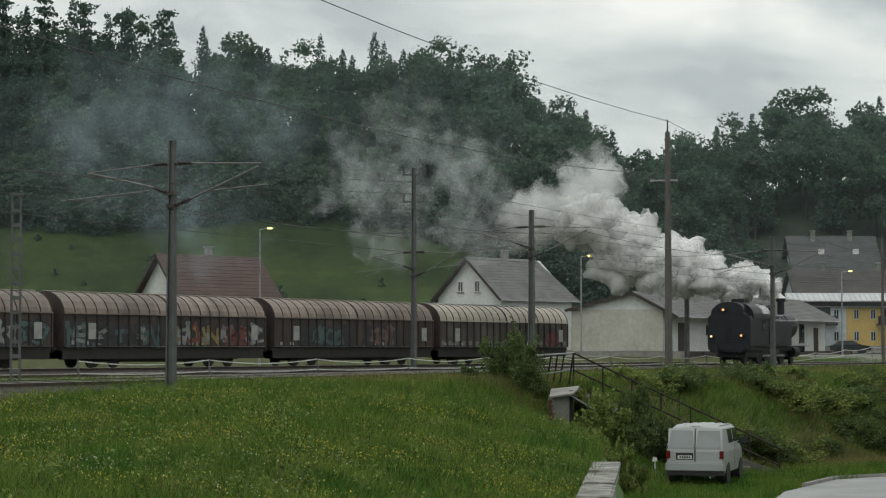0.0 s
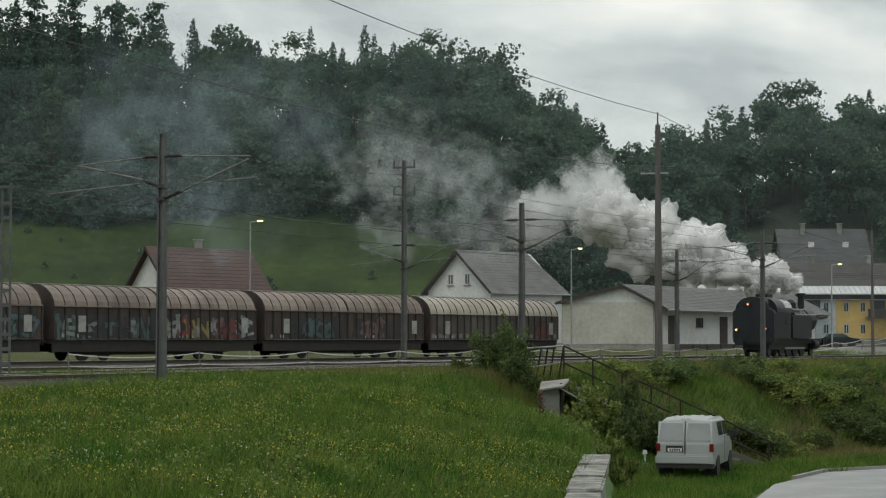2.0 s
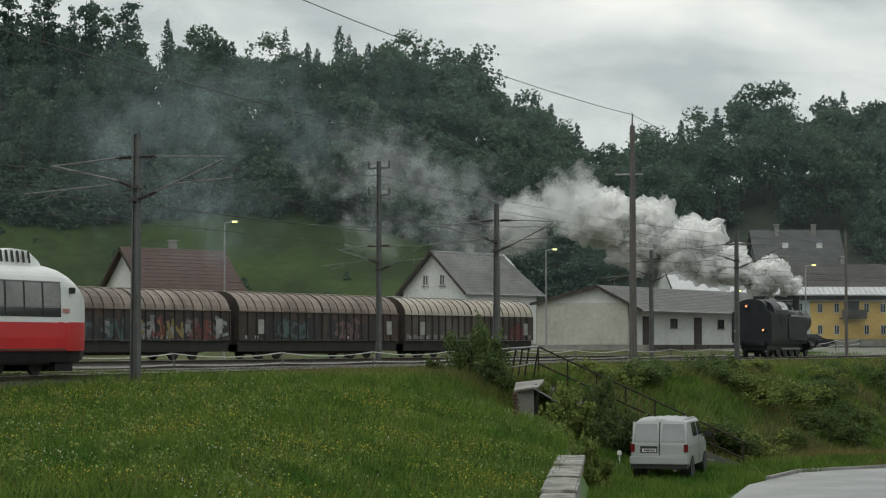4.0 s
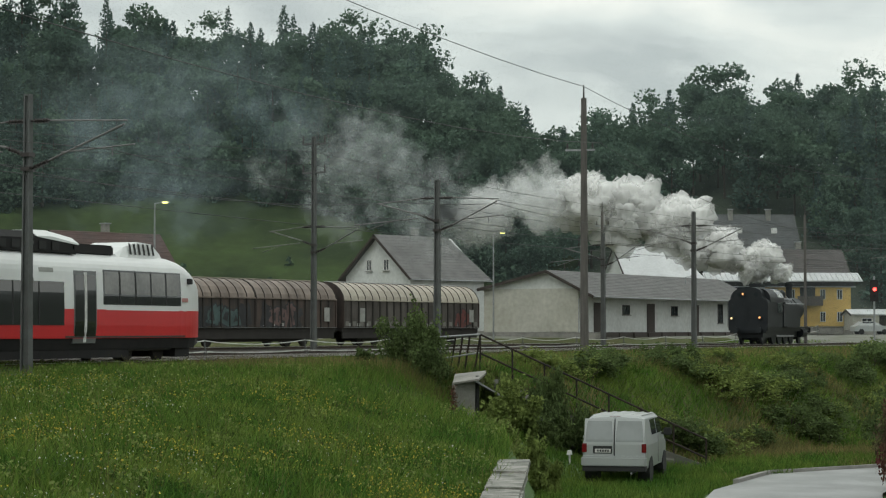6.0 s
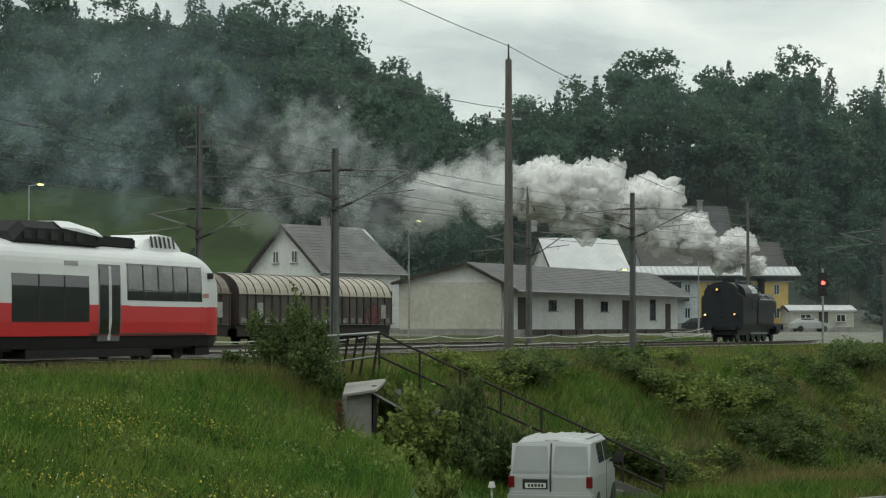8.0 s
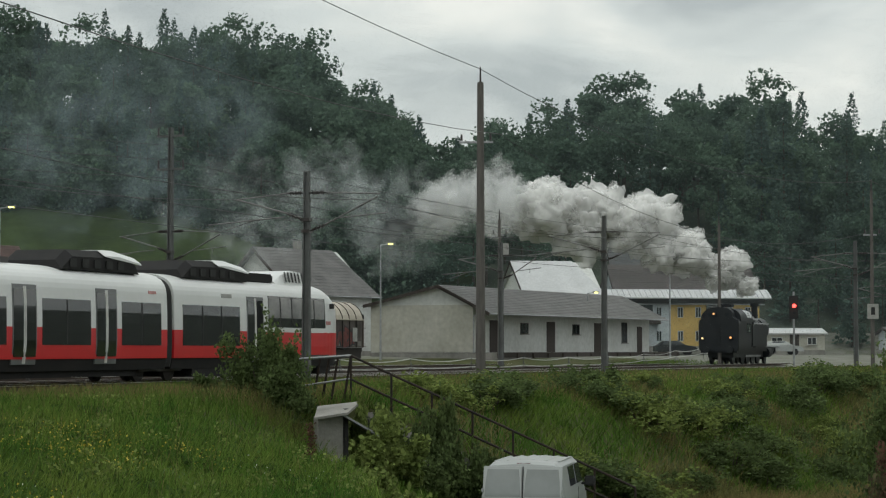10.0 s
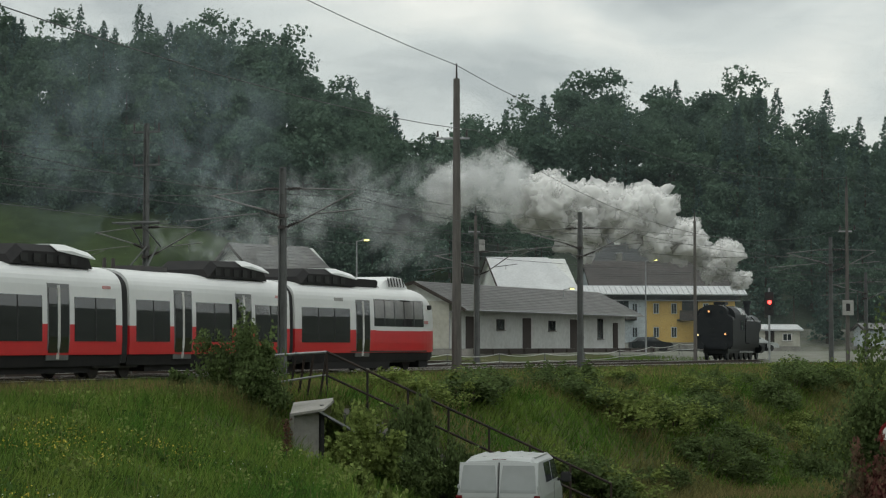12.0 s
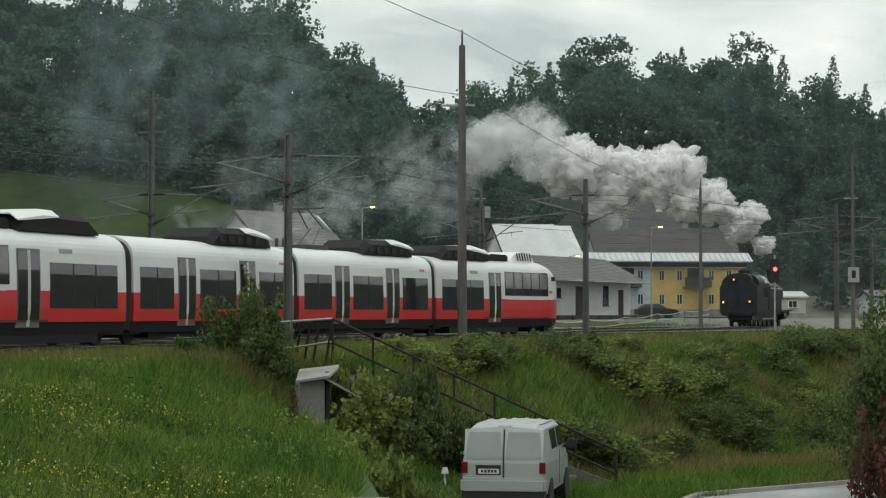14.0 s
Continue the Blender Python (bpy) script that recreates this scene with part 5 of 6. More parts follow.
# ---- van and cars ----
def build_van():
    top = thing("delivery_van", pose(1.34, 46.2, -3.39, 0, 0, 80), "silver-white panel van parked beside the stone wall", "van")
    # x = 0 at the rear, forward along +x; y to its left
    def sec(x, roof, wide=1.0, low=0.42):
        w = 0.95 * wide
        return [(x, -w * 0.96, low), (x, -w, 0.75), (x, -w, 1.1), (x, -w * 0.95, 1.35), (x, -w * 0.86, roof - 0.13), (x, -w * 0.74, roof - 0.02), (x, 0, roof + 0.02),
                (x, w * 0.74, roof - 0.02), (x, w * 0.86, roof - 0.13), (x, w * 0.95, 1.35), (x, w, 1.1), (x, w, 0.75), (x, w * 0.96, low)]
    body = B()
    rows = [sec(0.0, 1.1, 0.97), sec(0.02, 1.25, 0.97), sec(0.10, 1.55, 0.975), sec(0.2, 1.9, 0.985), sec(0.32, 1.955, 1.0), sec(1.0, 1.97), sec(2.6, 1.965), sec(3.4, 1.93), sec(3.65, 1.85, 0.99)]
    hood = [(3.66, 1.83), (4.25, 1.25), (4.75, 1.08), (4.89, 0.85)]
    for x, z in hood[1:]:
        f = (x - 3.65) / 1.24
        w = 0.95 * (0.99 - 0.08 * f)
        rows.append([(x, -w * 0.96, 0.42), (x, -w, min(0.75, z - 0.1)), (x, -w, min(1.1, z - 0.04)), (x, -w * 0.97, min(1.3, z - 0.03)), (x, -w * 0.9, z - 0.02), (x, -w * 0.8, z - 0.01), (x, 0, z),
                     (x, w * 0.8, z - 0.01), (x, w * 0.9, z - 0.02), (x, w * 0.97, min(1.3, z - 0.03)), (x, w, min(1.1, z - 0.04)), (x, w, min(0.75, z - 0.1)), (x, w * 0.96, 0.42)])
    loft(body, rows)
    part("body", body, VANPAINT, top, "silver-white painted bodyshell")

    def rear(y, z, out=0.0):
        x = float(np.interp(z, [1.12, 1.27, 1.57, 1.92], [0.0, 0.02, 0.10, 0.2])) - 0.012
        return (x - out, y, z)
    def rear_panel(y0, y1, z0, z1, out, inset=0.0):
        """Panel that follows the bend of the rear end."""
        cuts = [z0] + [z for z in (1.12, 1.27, 1.42, 1.57, 1.72) if z0 < z < z1] + [z1]
        rows = []
        for z in cuts:
            f = inset * ((z - z0) / (z1 - z0)) ** 2
            a, b = rear(y0 + f, z, out), rear(y1 - f, z, out)
            rows.append([a, b, (b[0] + out + 0.02, b[1], z), (a[0] + out + 0.02, a[1], z)])
        return loft(B(), rows)
    for s in (-1, 1):
        y0, y1 = sorted((s * 0.03, s * 0.88))
        dr = part("rear_door", rear_panel(y0, y1, 0.78, 1.86, 0.012), VANPAINT, top, "tall hinged rear door")
        y0, y1 = sorted((s * 0.045, s * 0.84))
        part("door_glass", rear_panel(y0, y1, 1.2, 1.8, 0.02, 0.05), VANGLASS, dr, "rear window with sky reflection in its grey")
        y0, y1 = sorted((s * 0.80, s * 0.935))
        part("tail_lamp", rear_panel(y0, y1, 0.9, 1.15, 0.03), TAILRED, top, "red tail lamp")
        part("hinge", box(B(), -0.03, 0.02, s * 0.885 - 0.02, s * 0.885 + 0.02, 1.3, 1.38), VANPAINT, dr)
    part("door_gap", rear_panel(-0.01, 0.01, 0.8, 1.86, 0.022), RUBBER, top)
    part("plate_recess", rear_panel(0.06, 0.62, 0.86, 1.08, 0.016), RUBBER, top)
    plate = part("number_plate", rear_panel(0.1, 0.56, 0.89, 1.0, 0.024), PLATE, top, "pale number plate")
    for k in range(5):
        part("plate_bar", rear_panel(0.15 + k * 0.075, 0.2 + k * 0.075, 0.915, 0.975, 0.028), RUBBER, plate)
    part("round_badge", tube(B(), (-0.02, -0.12, 1.0), (0.0, -0.12, 1.0), 0.065, 0.065, 16), RUBBER, top)
    part("rear_bumper", box(B(), -0.13, 0.3, -0.955, 0.955, 0.46, 0.80, 0.06), VANPAINT, top, "painted rear bumper")
    part("bumper_lip", box(B(), -0.1, 0.3, -0.92, 0.92, 0.36, 0.497), RUBBER, top)
    part("brake_light", box(B(), 0.22, 0.27, -0.15, 0.15, 1.9, 1.935), TAILRED, top)
    for k in range(6):
        y = -0.7 + k * 0.28
        part("roof_ridge", box(B(), 0.75, 3.0, y - 0.04, y + 0.04, 1.93, 1.988 - 0.05 * abs(y)), VANPAINT, top)
    for s in (-1, 1):
        def flank(x0, x1, z0, z1, out, sl=0.0):
            bm = B()
            a = [(x0, s * (0.95 * 0.95 + out), z0), (x1, s * (0.95 * 0.95 + out), z0), (x1 - sl, s * (0.95 * 0.87 + out), z1), (x0, s * (0.95 * 0.87 + out), z1)]
            return loft(bm, [a, [(p[0], p[1] - s * (out + 0.03), p[2]) for p in a]])
        part("side_window", flank(2.55, 3.55, 1.36, 1.80, 0.012, 0.2), GLASS, top, "dark cab side window")
        part("side_window", flank(1.4, 2.35, 1.36, 1.80, 0.012), GLASS, top, "dark side window")
        part("door_seam", box(B(), 2.45, 2.465, s * 0.952 - 0.004, s * 0.952 + 0.004, 0.5, 1.3), RUBBER, top)
        part("door_mirror", box(B(), 3.3, 3.45, s * 1.12 - 0.12, s * 1.12 + 0.12, 1.25, 1.48, 0.03), RUBBER, top, "black door mirror")
        part("mirror_arm", tube(B(), (3.38, s * 0.92, 1.3), (3.38, s * 1.05, 1.32), 0.03), RUBBER, top)
        for x in (0.95, 3.95):
            tyre = part("wheel", tube(B(), (x, s * 0.70, 0.33), (x, s * 0.93, 0.33), 0.33, 0.33, 24), RUBBER, top, "black tyre on a steel rim")
            part("rim", tube(B(), (x, s * 0.925, 0.33), (x, s * 0.94, 0.33), 0.2, 0.2, 18), GALV, tyre)
            part("wheel_arch", tube(B(), (x, s * 0.6, 0.36), (x, s * 0.955, 0.36), 0.40, 0.40, 20), RUBBER, top)
    part("exhaust", tube(B(), (-0.05, -0.5, 0.3), (0.8, -0.5, 0.3), 0.035), GALV, top)
    return top


build_van()
white_plinth = tagged(link_mesh("marker_post", tube(tube(B(), (0.05, 50.2, -3.6), (0.05, 50.2, -2.8), 0.03), (0.05, 50.2, -2.8), (0.05, 50.2, -2.66), 0.09, 0.06, 14), FRAME), "short post with a pale round cap", "bollard")


def parked_car(m, paint, label):
    top = thing("parked_car", m, label, "car", "cars at the station")
    body = B()
    prof = [(0, 0.35), (0.02, 0.9), (0.35, 1.0), (0.9, 1.42), (2.3, 1.46), (3.1, 1.0), (4.1, 0.85), (4.3, 0.6), (4.3, 0.35)]
    loft(body, [[(x, y, z) for x, z in prof] for y in (-0.86, 0.86)])
    for v in body.verts:
        if v.co.z > 1.05:
            v.co.y *= 0.8
    part("body", body, paint, top)
    for s in (-1, 1):
        part("side_glass", loft(B(), [[(0.75, s * 0.83, 1.02), (2.9, s * 0.83, 1.02), (2.25, s * 0.715, 1.4), (1.0, s * 0.715, 1.4)], [(0.75, s * 0.8, 1.02), (2.9, s * 0.8, 1.02), (2.25, s * 0.69, 1.4), (1.0, s * 0.69, 1.4)]]), GLASS, top)
        for x in (0.8, 3.4):
            part("wheel", tube(B(), (x, s * 0.68, 0.31), (x, s * 0.88, 0.31), 0.31, 0.31, 18), RUBBER, top)


parked_car(pose(19.8, 214, 0.55, 0, 0, 6), LOCO, "black parked car before the yellow house")
parked_car(pose(31.5, 219, 0.55, 0, 0, 10), VANPAINT, "silver parked car at the station yard")
parked_car(pose(14.8, 205.5, 0.55, 0, 0, 60), FRAME, "white parked car beside the goods shed")


def traffic_sign():
    top = thing("traffic_sign", pose(9.95, 45.6, -3.5, 0, 0, -6), "round traffic sign with a red rim on a pole", "traffic sign")
    part("pole", tube(B(), (0, 0, -0.2), (0, 0, 3.0), 0.035), GALV, top)
    part("rim", tube(B(), (0, -0.06, 2.62), (0, -0.045, 2.62), 0.32, 0.32, 28), TAILRED, top)
    part("disc", tube(B(), (0, -0.066, 2.62), (0, -0.062, 2.62), 0.24, 0.24, 28), FRAME, top)
    for z in (2.5, 2.66):
        part("plain_bar", box(B(), -0.13, 0.13, -0.071, -0.068, z, z + 0.08), RUBBER, top)


traffic_sign()


# ---- woods ----
def leaf_quads(centres, size, rng, up=0.0, aspect=1.0):
    """Small quads turned at random round the centres."""
    n = len(centres)
    a = rng.normal(size=(n, 3))
    a[:, 2] += up
    a /= np.linalg.norm(a, axis=1)[:, None]
    b = np.cross(a, rng.normal(size=(n, 3)))
    b /= np.linalg.norm(b, axis=1)[:, None]
    s = size * rng.uniform(0.6, 1.4, (n, 1))
    u, v = np.cross(a, b) * s * aspect, b * s
    c = np.asarray(centres)
    return np.stack([c - u * 0.9 - v * 0.5, c + u - v * 0.7, c + u * 0.8 + v * 0.6, c - u * 0.7 + v], 1)


def conifer_proto(rng, height, spread, n):
    z = height * (0.10 + 0.86 * rng.uniform(0, 1, n) ** 1.25)
    whorl = np.round(z / (height / 22)) * (height / 22)
    z = whorl + rng.normal(0, 0.22, n)
    limit = spread * np.clip(1 - z / height, 0.0, 1) ** 0.92 * (0.75 + 0.25 * np.sin(whorl * 7.3)) + 0.22
    ang = np.round(rng.uniform(0, 9, n)) / 9 * math.tau + whorl * 2.1 + rng.normal(0, 0.28, n)
    r = limit * rng.uniform(0.1, 1, n) ** 0.6
    c = np.stack([r * np.cos(ang), r * np.sin(ang), z - 0.22 * r], 1)
    return leaf_quads(c, (0.13 + 0.16 * np.clip(1 - z / height, 0, 1))[:, None], rng, 1.1)


def broad_proto(rng, height, spread, n, foot=0.3):
    k = 16
    cz = height * rng.uniform(foot, 0.93, k)
    rr = spread * np.sin(np.clip(cz / height, 0.1, 1) * math.pi * 0.9 + 0.12) * rng.uniform(0.2, 0.95, k)
    ca = rng.uniform(0, math.tau, k)
    clump = np.stack([rr * np.cos(ca), rr * np.sin(ca), cz], 1)
    size = spread * rng.uniform(0.28, 0.5, k)
    pick = rng.integers(0, k, n)
    d = rng.normal(size=(n, 3))
    d /= np.linalg.norm(d, axis=1)[:, None]
    c = clump[pick] + d * (size[pick] * rng.uniform(0.45, 1.05, n))[:, None] * np.array([1, 1, 0.75])
    return leaf_quads(c, 0.235, rng, 0.5)


def trunk_quads(height, r):
    out = []
    for k in range(5):
        a0, a1 = k / 5 * math.tau, (k + 1) / 5 * math.tau
        out.append([(r * math.cos(a0), r * math.sin(a0), -1), (r * math.cos(a1), r * math.sin(a1), -1), (0.15 * r * math.cos(a1), 0.15 * r * math.sin(a1), height), (0.15 * r * math.cos(a0), 0.15 * r * math.sin(a0), height)])
    return np.array(out)


def build_woods():
    rng = np.random.default_rng(15)
    pines = [conifer_proto(rng, h, s, 1150) for h, s in ((14, 3.3), (16, 3.7), (12.5, 3.0), (15, 3.9))]
    broads = [broad_proto(rng, h, s, 1250) for h, s in ((12, 4.3), (15, 4.6), (10.5, 4.0), (14, 4.0))]
    spots = []
    for y in np.arange(222, 322, 5.2):
        span = y * 0.52
        for x in np.arange(-span, span * 0.62, 4.6):
            px, py = x + rng.uniform(-2, 2), y + rng.uniform(-2.2, 2.2)
            side = px / py * 300
            # open pasture below the woods on the slope behind the houses
            start = np.interp(side, [-90, -60, -40, -28, -6, 2], [250, 259, 256, 249, 235, 226])
            start += 2.0 * math.sin(px * 0.21) + 1.2 * math.sin(px * 0.57)
            if py < start or (py > 306 and rng.uniform() < 0.4):
                continue
            if 13.5 < px < 32 and py < 273 or 32 <= px < 37 and py < 248 or 32 < px < 56 and py < 231 or 0 < px <= 34 and py < 246:
                continue
            spots.append((px, py, side))
    needle, leaf, trunk = [], [], []
    for px, py, side in spots:
        z = float(ground_height(px, py))
        chance = np.interp(side, [-120, -70, -35, -20, 10, 40, 48, 70], [0.75, 0.6, 0.4, 0.12, 0.15, 0.25, 0.6, 0.4])
        con = rng.uniform() < chance
        p = (pines if con else broads)[rng.integers(0, 4)]
        s = rng.uniform(0.72, 1.12) * (1.0 if py > 262 else 0.85)
        a = rng.uniform(0, math.tau)
        rot = np.array([[math.cos(a), -math.sin(a), 0], [math.sin(a), math.cos(a), 0], [0, 0, 1]])
        (needle if con else leaf).append((p * s) @ rot.T + np.array([px, py, z]))
        trunk.append(trunk_quads((11 if con else 8) * s, 0.22) + np.array([px, py, z]))
    # bushes that close the edge of the woods, and a few on the open pasture
    bushes = [broad_proto(rng, h, s, 480, 0.08) for h, s in ((5.5, 2.9), (4.2, 2.6), (7.0, 3.0))]
    for k in range(330):
        side = rng.uniform(-115, -4)
        py = float(np.interp(side, [-90, -60, -40, -28, -6, 2], [250, 259, 256, 249, 235, 226])) + rng.uniform(-2.5, 5)
        if k > 316:
            side, py = rng.uniform(-100, -30), rng.uniform(222, 246)
        px = side * py / 300
        p = bushes[rng.integers(0, 3)] * (rng.uniform(0.6, 1.1) if k <= 316 else rng.uniform(0.15, 0.32))
        leaf.append(p + np.array([px, py, float(ground_height(px, py)) - 0.2]))
    # tall spruces that overtop the wood beyond the station
    for px, py, h in ((40.6, 262, 23), (47.8, 258, 22), (52.5, 255, 19), (56.5, 256, 20), (38.4, 266, 19)):
        z = float(ground_height(px, py))
        needle.append(conifer_proto(rng, h, 4.2, 3200) + np.array([px, py, z]))
        trunk.append(trunk_quads(h * 0.9, 0.3) + np.array([px, py, z]))
    # tall open-crowned pines at the far left of the ridge
    for px, py in ((-92, 286), (-87, 288), (-98, 284), (-81, 290), (-75, 292)):
        z = float(ground_height(px, py))
        c = []
        for k in range(11):
            zz = 8 + k * 1.0 + rng.uniform(-0.3, 0.3)
            a = rng.uniform(0, math.tau)
            r = rng.uniform(0.8, 2.4) * (1.1 - k / 14)
            c.append(np.array([r * math.cos(a), r * math.sin(a), zz]) + rng.normal(0, 1, (60, 3)) * np.array([0.75, 0.75, 0.28]))
        needle.append(leaf_quads(np.concatenate(c), 0.28, rng, 0.8) + np.array([px, py, z]))
        trunk.append(trunk_quads(19, 0.25) + np.array([px, py, z]))
    tagged(quad_mesh("conifer_wood", np.concatenate(needle), PINE), "dark green conifers covering the hillside", "woods", kind="stuff")
    tagged(quad_mesh("broadleaf_wood", np.concatenate(leaf), LEAF), "green broadleaf trees covering the hillside", "woods", kind="stuff")
    tagged(quad_mesh("tree_trunks", np.concatenate(trunk), BARK), "dark trunks of the hillside woods", "woods", kind="stuff")


build_woods()


# ---- shrubs ----
def shrub_meshes(seed, n, leaf):
    """Leaves on many small clumps and on shoots that stand out of the outline."""
    rng = np.random.default_rng(seed)
    k = 22
    base = rng.normal(0, 0.42, (k, 3)) * np.array([1, 1, 0.62]) + np.array([0, 0, 0.6])
    wide = rng.uniform(0.2, 0.42, k)
    pick = rng.integers(0, k, n)
    d = rng.normal(size=(n, 3))
    d /= np.linalg.norm(d, axis=1)[:, None]
    c = base[pick] + d * (wide[pick] * rng.uniform(0.3, 1.0, n))[:, None]
    shoots = n // 9
    j = rng.integers(0, 16, shoots)
    way = rng.normal(0, 0.5, (16, 3)) + np.array([0, 0, 0.75])
    way /= np.linalg.norm(way, axis=1)[:, None]
    c[:shoots] = base[j] + way[j] * rng.uniform(0.1, 0.5, (shoots, 1)) + rng.normal(0, 0.06, (shoots, 3))
    c[:, 2] = np.abs(c[:, 2])
    return leaf_quads(c, leaf, rng, 0.5, 0.75)


def shrub(m, size, material, seed, label, n=900, leaf=0.05, name="shrub"):
    top = thing(name, m, label, "shrub", "shrubs on the bank")
    q = shrub_meshes(seed, n, leaf / (size[0] * size[1] * size[2]) ** 0.333) * np.array(size)
    crown = quad_mesh("crown", q, material)
    crown.parent = top
    st = B()
    rng = random.Random(seed)
    for k in range(5):
        a = k / 5 * math.tau
        tube(st, (0, 0, -0.3), (0.35 * size[0] * math.cos(a), 0.35 * size[1] * math.sin(a), 0.75 * size[2] * rng.uniform(0.7, 1.1)), 0.025, 0.01, 5)
    part("woody_base", st, BARK, top)
    return top


def build_shrubs():
    rng = random.Random(21)
    for x, y, w, h, mt, label in ((-5.05, 54.6, 1.2, 1.6, SHRUB, "dense dark green shrub beside the step railing"), (-4.35, 53.4, 0.75, 1.0, SHRUB, "dark green shrub at the foot of the railing"),
                                  (-6.9, 55.3, 0.35, 0.6, SHRUB, "low dark shrub at the meadow edge"), (-2.2, 47.5, 0.8, 0.8, SHRUBLIGHT, "leafy light green shrub by the pillar"),
                                  (-1.7, 44.2, 0.8, 1.1, SHRUBLIGHT, "leafy light green shrub by the lane wall"), (-1.9, 51.2, 1.0, 1.1, SHRUBLIGHT, "light green shrub below the steps"),
                                  (-0.5, 53.4, 1.1, 1.3, SHRUB, "dark shrub on the stone wall"), (-1.9, 54.0, 0.75, 1.5, SHRUB, "dark shrub before the rubble wall"), (-0.6, 54.0, 0.8, 1.9, SHRUB, "dark shrub before the rubble wall"), (0.6, 54.1, 0.7, 1.5, SHRUB, "dark shrub before the rubble wall"), (-2.6, 53.2, 0.6, 1.3, SHRUBLIGHT, "leafy light green shrub beside the pillar"),
                                  (-0.8, 42.2, 0.6, 1.1, SHRUBLIGHT, "small leafy shrub by the lane wall"),
                                  (9.3, 43.3, 1.1, 2.1, REDLEAF, "dark red-leaved shrub beside the lane"), (10.9, 44.2, 1.2, 2.2, REDLEAF, "dark red-leaved shrub beside the lane"), (12.9, 57.2, 2.3, 3.3, SHRUB, "tall green shrub at the bend of the lane"),
                                  (15.3, 58.8, 2.4, 3.7, SHRUB, "tall green shrub at the bend of the lane")):
        z = float(ground_height(x, y))
        shrub(pose(x, y, z - 0.05, 0, 0, rng.uniform(0, 360)), (w, w, h), mt, rng.randrange(999), label, (8500 if h > 1.4 else 4800) if h < 3 else 14000, (0.058 if mt is SHRUBLIGHT else 0.042) if h < 3 else 0.055)
    protos = [shrub(pose(0, -40 - k * 3, -2.4), (1.0, 1.0, 1.0), mt, 31 + k, lb, 2000, 0.042) for k, (mt, lb) in enumerate(((SHRUB, "rounded dark green shrub on the bank"), (SHRUBLIGHT, "light green shrub on the bank"), (SHRUB, "loose green shrub on the bank")))]
    for k in range(190):
        along = rng.uniform(2, 66)
        d = rng.uniform(0.2, 6.5) if k % 3 else rng.uniform(-0.6, 1.6)
        x = -3 + 0.52 * along + 0.854 * d
        y = 55 + 0.854 * along - 0.52 * d
        if y < 56 and x < 5.4 or along > 30 and d > 2.2 and rng.random() < 0.6:
            continue
        s = rng.uniform(0.35, 1.15) ** 1.3 * (0.8 if d < 2 else 1)
        p = rng.choice(protos)
        c = copy_thing(p, pose(x, y, float(ground_height(x, y)) - 0.1, 0, 0, rng.uniform(0, 360)))
        c.scale = (s * 1.5, s * 1.5, s * 0.95)


build_shrubs()


def build_dock_plant():
    top = thing("dock_plant", pose(-3.35, 46.5, float(ground_height(-3.35, 46.5)) - 0.03), "dark red-brown seed spike of a dock plant in the meadow", "plant")
    rng = np.random.default_rng(3)
    c = np.stack([rng.normal(0, 0.05, 260), rng.normal(0, 0.05, 260), rng.uniform(0.35, 1.05, 260)], 1)
    sp = quad_mesh("seed_spike", leaf_quads(c, 0.022, rng), REDLEAF)
    sp.parent = top
    tagged(sp, kind="stuff")
    part("stem", tube(B(), (0, 0, 0), (0, 0, 0.9), 0.012), BARK, top)


build_dock_plant()


# ---- grass and flowers ----
def blades(name, x, y, rng, height, width, material, lean=0.35, label=""):
    n = len(x)
    z = ground_height(x, y)
    a = rng.uniform(0, math.tau, n)
    h = height * rng.uniform(0.5, 1.3, n)
    w = width * rng.uniform(0.7, 1.4, n)
    dx, dy = np.cos(a) * w, np.sin(a) * w * 0.4
    lx, ly = rng.normal(0, lean, n) * h, rng.normal(0, lean, n) * h
    base = np.stack([x, y, z - 0.03], 1)
    side = np.stack([dx, dy, 0 * dx], 1)
    tip = base + np.stack([lx, ly, h], 1)
    q = np.stack([base - side, base + side, tip + side * 0.25, tip - side * 0.25], 1)
    return tagged(quad_mesh(name, q, material), label, "grass", kind="stuff")


def lane_edge(y):
    return np.interp(y, [30, 36, 43.5, 49.4, 54.8, 58.8, 62], [2.1, 2.6, 3.8, 5.6, 10.2, 20, 32])


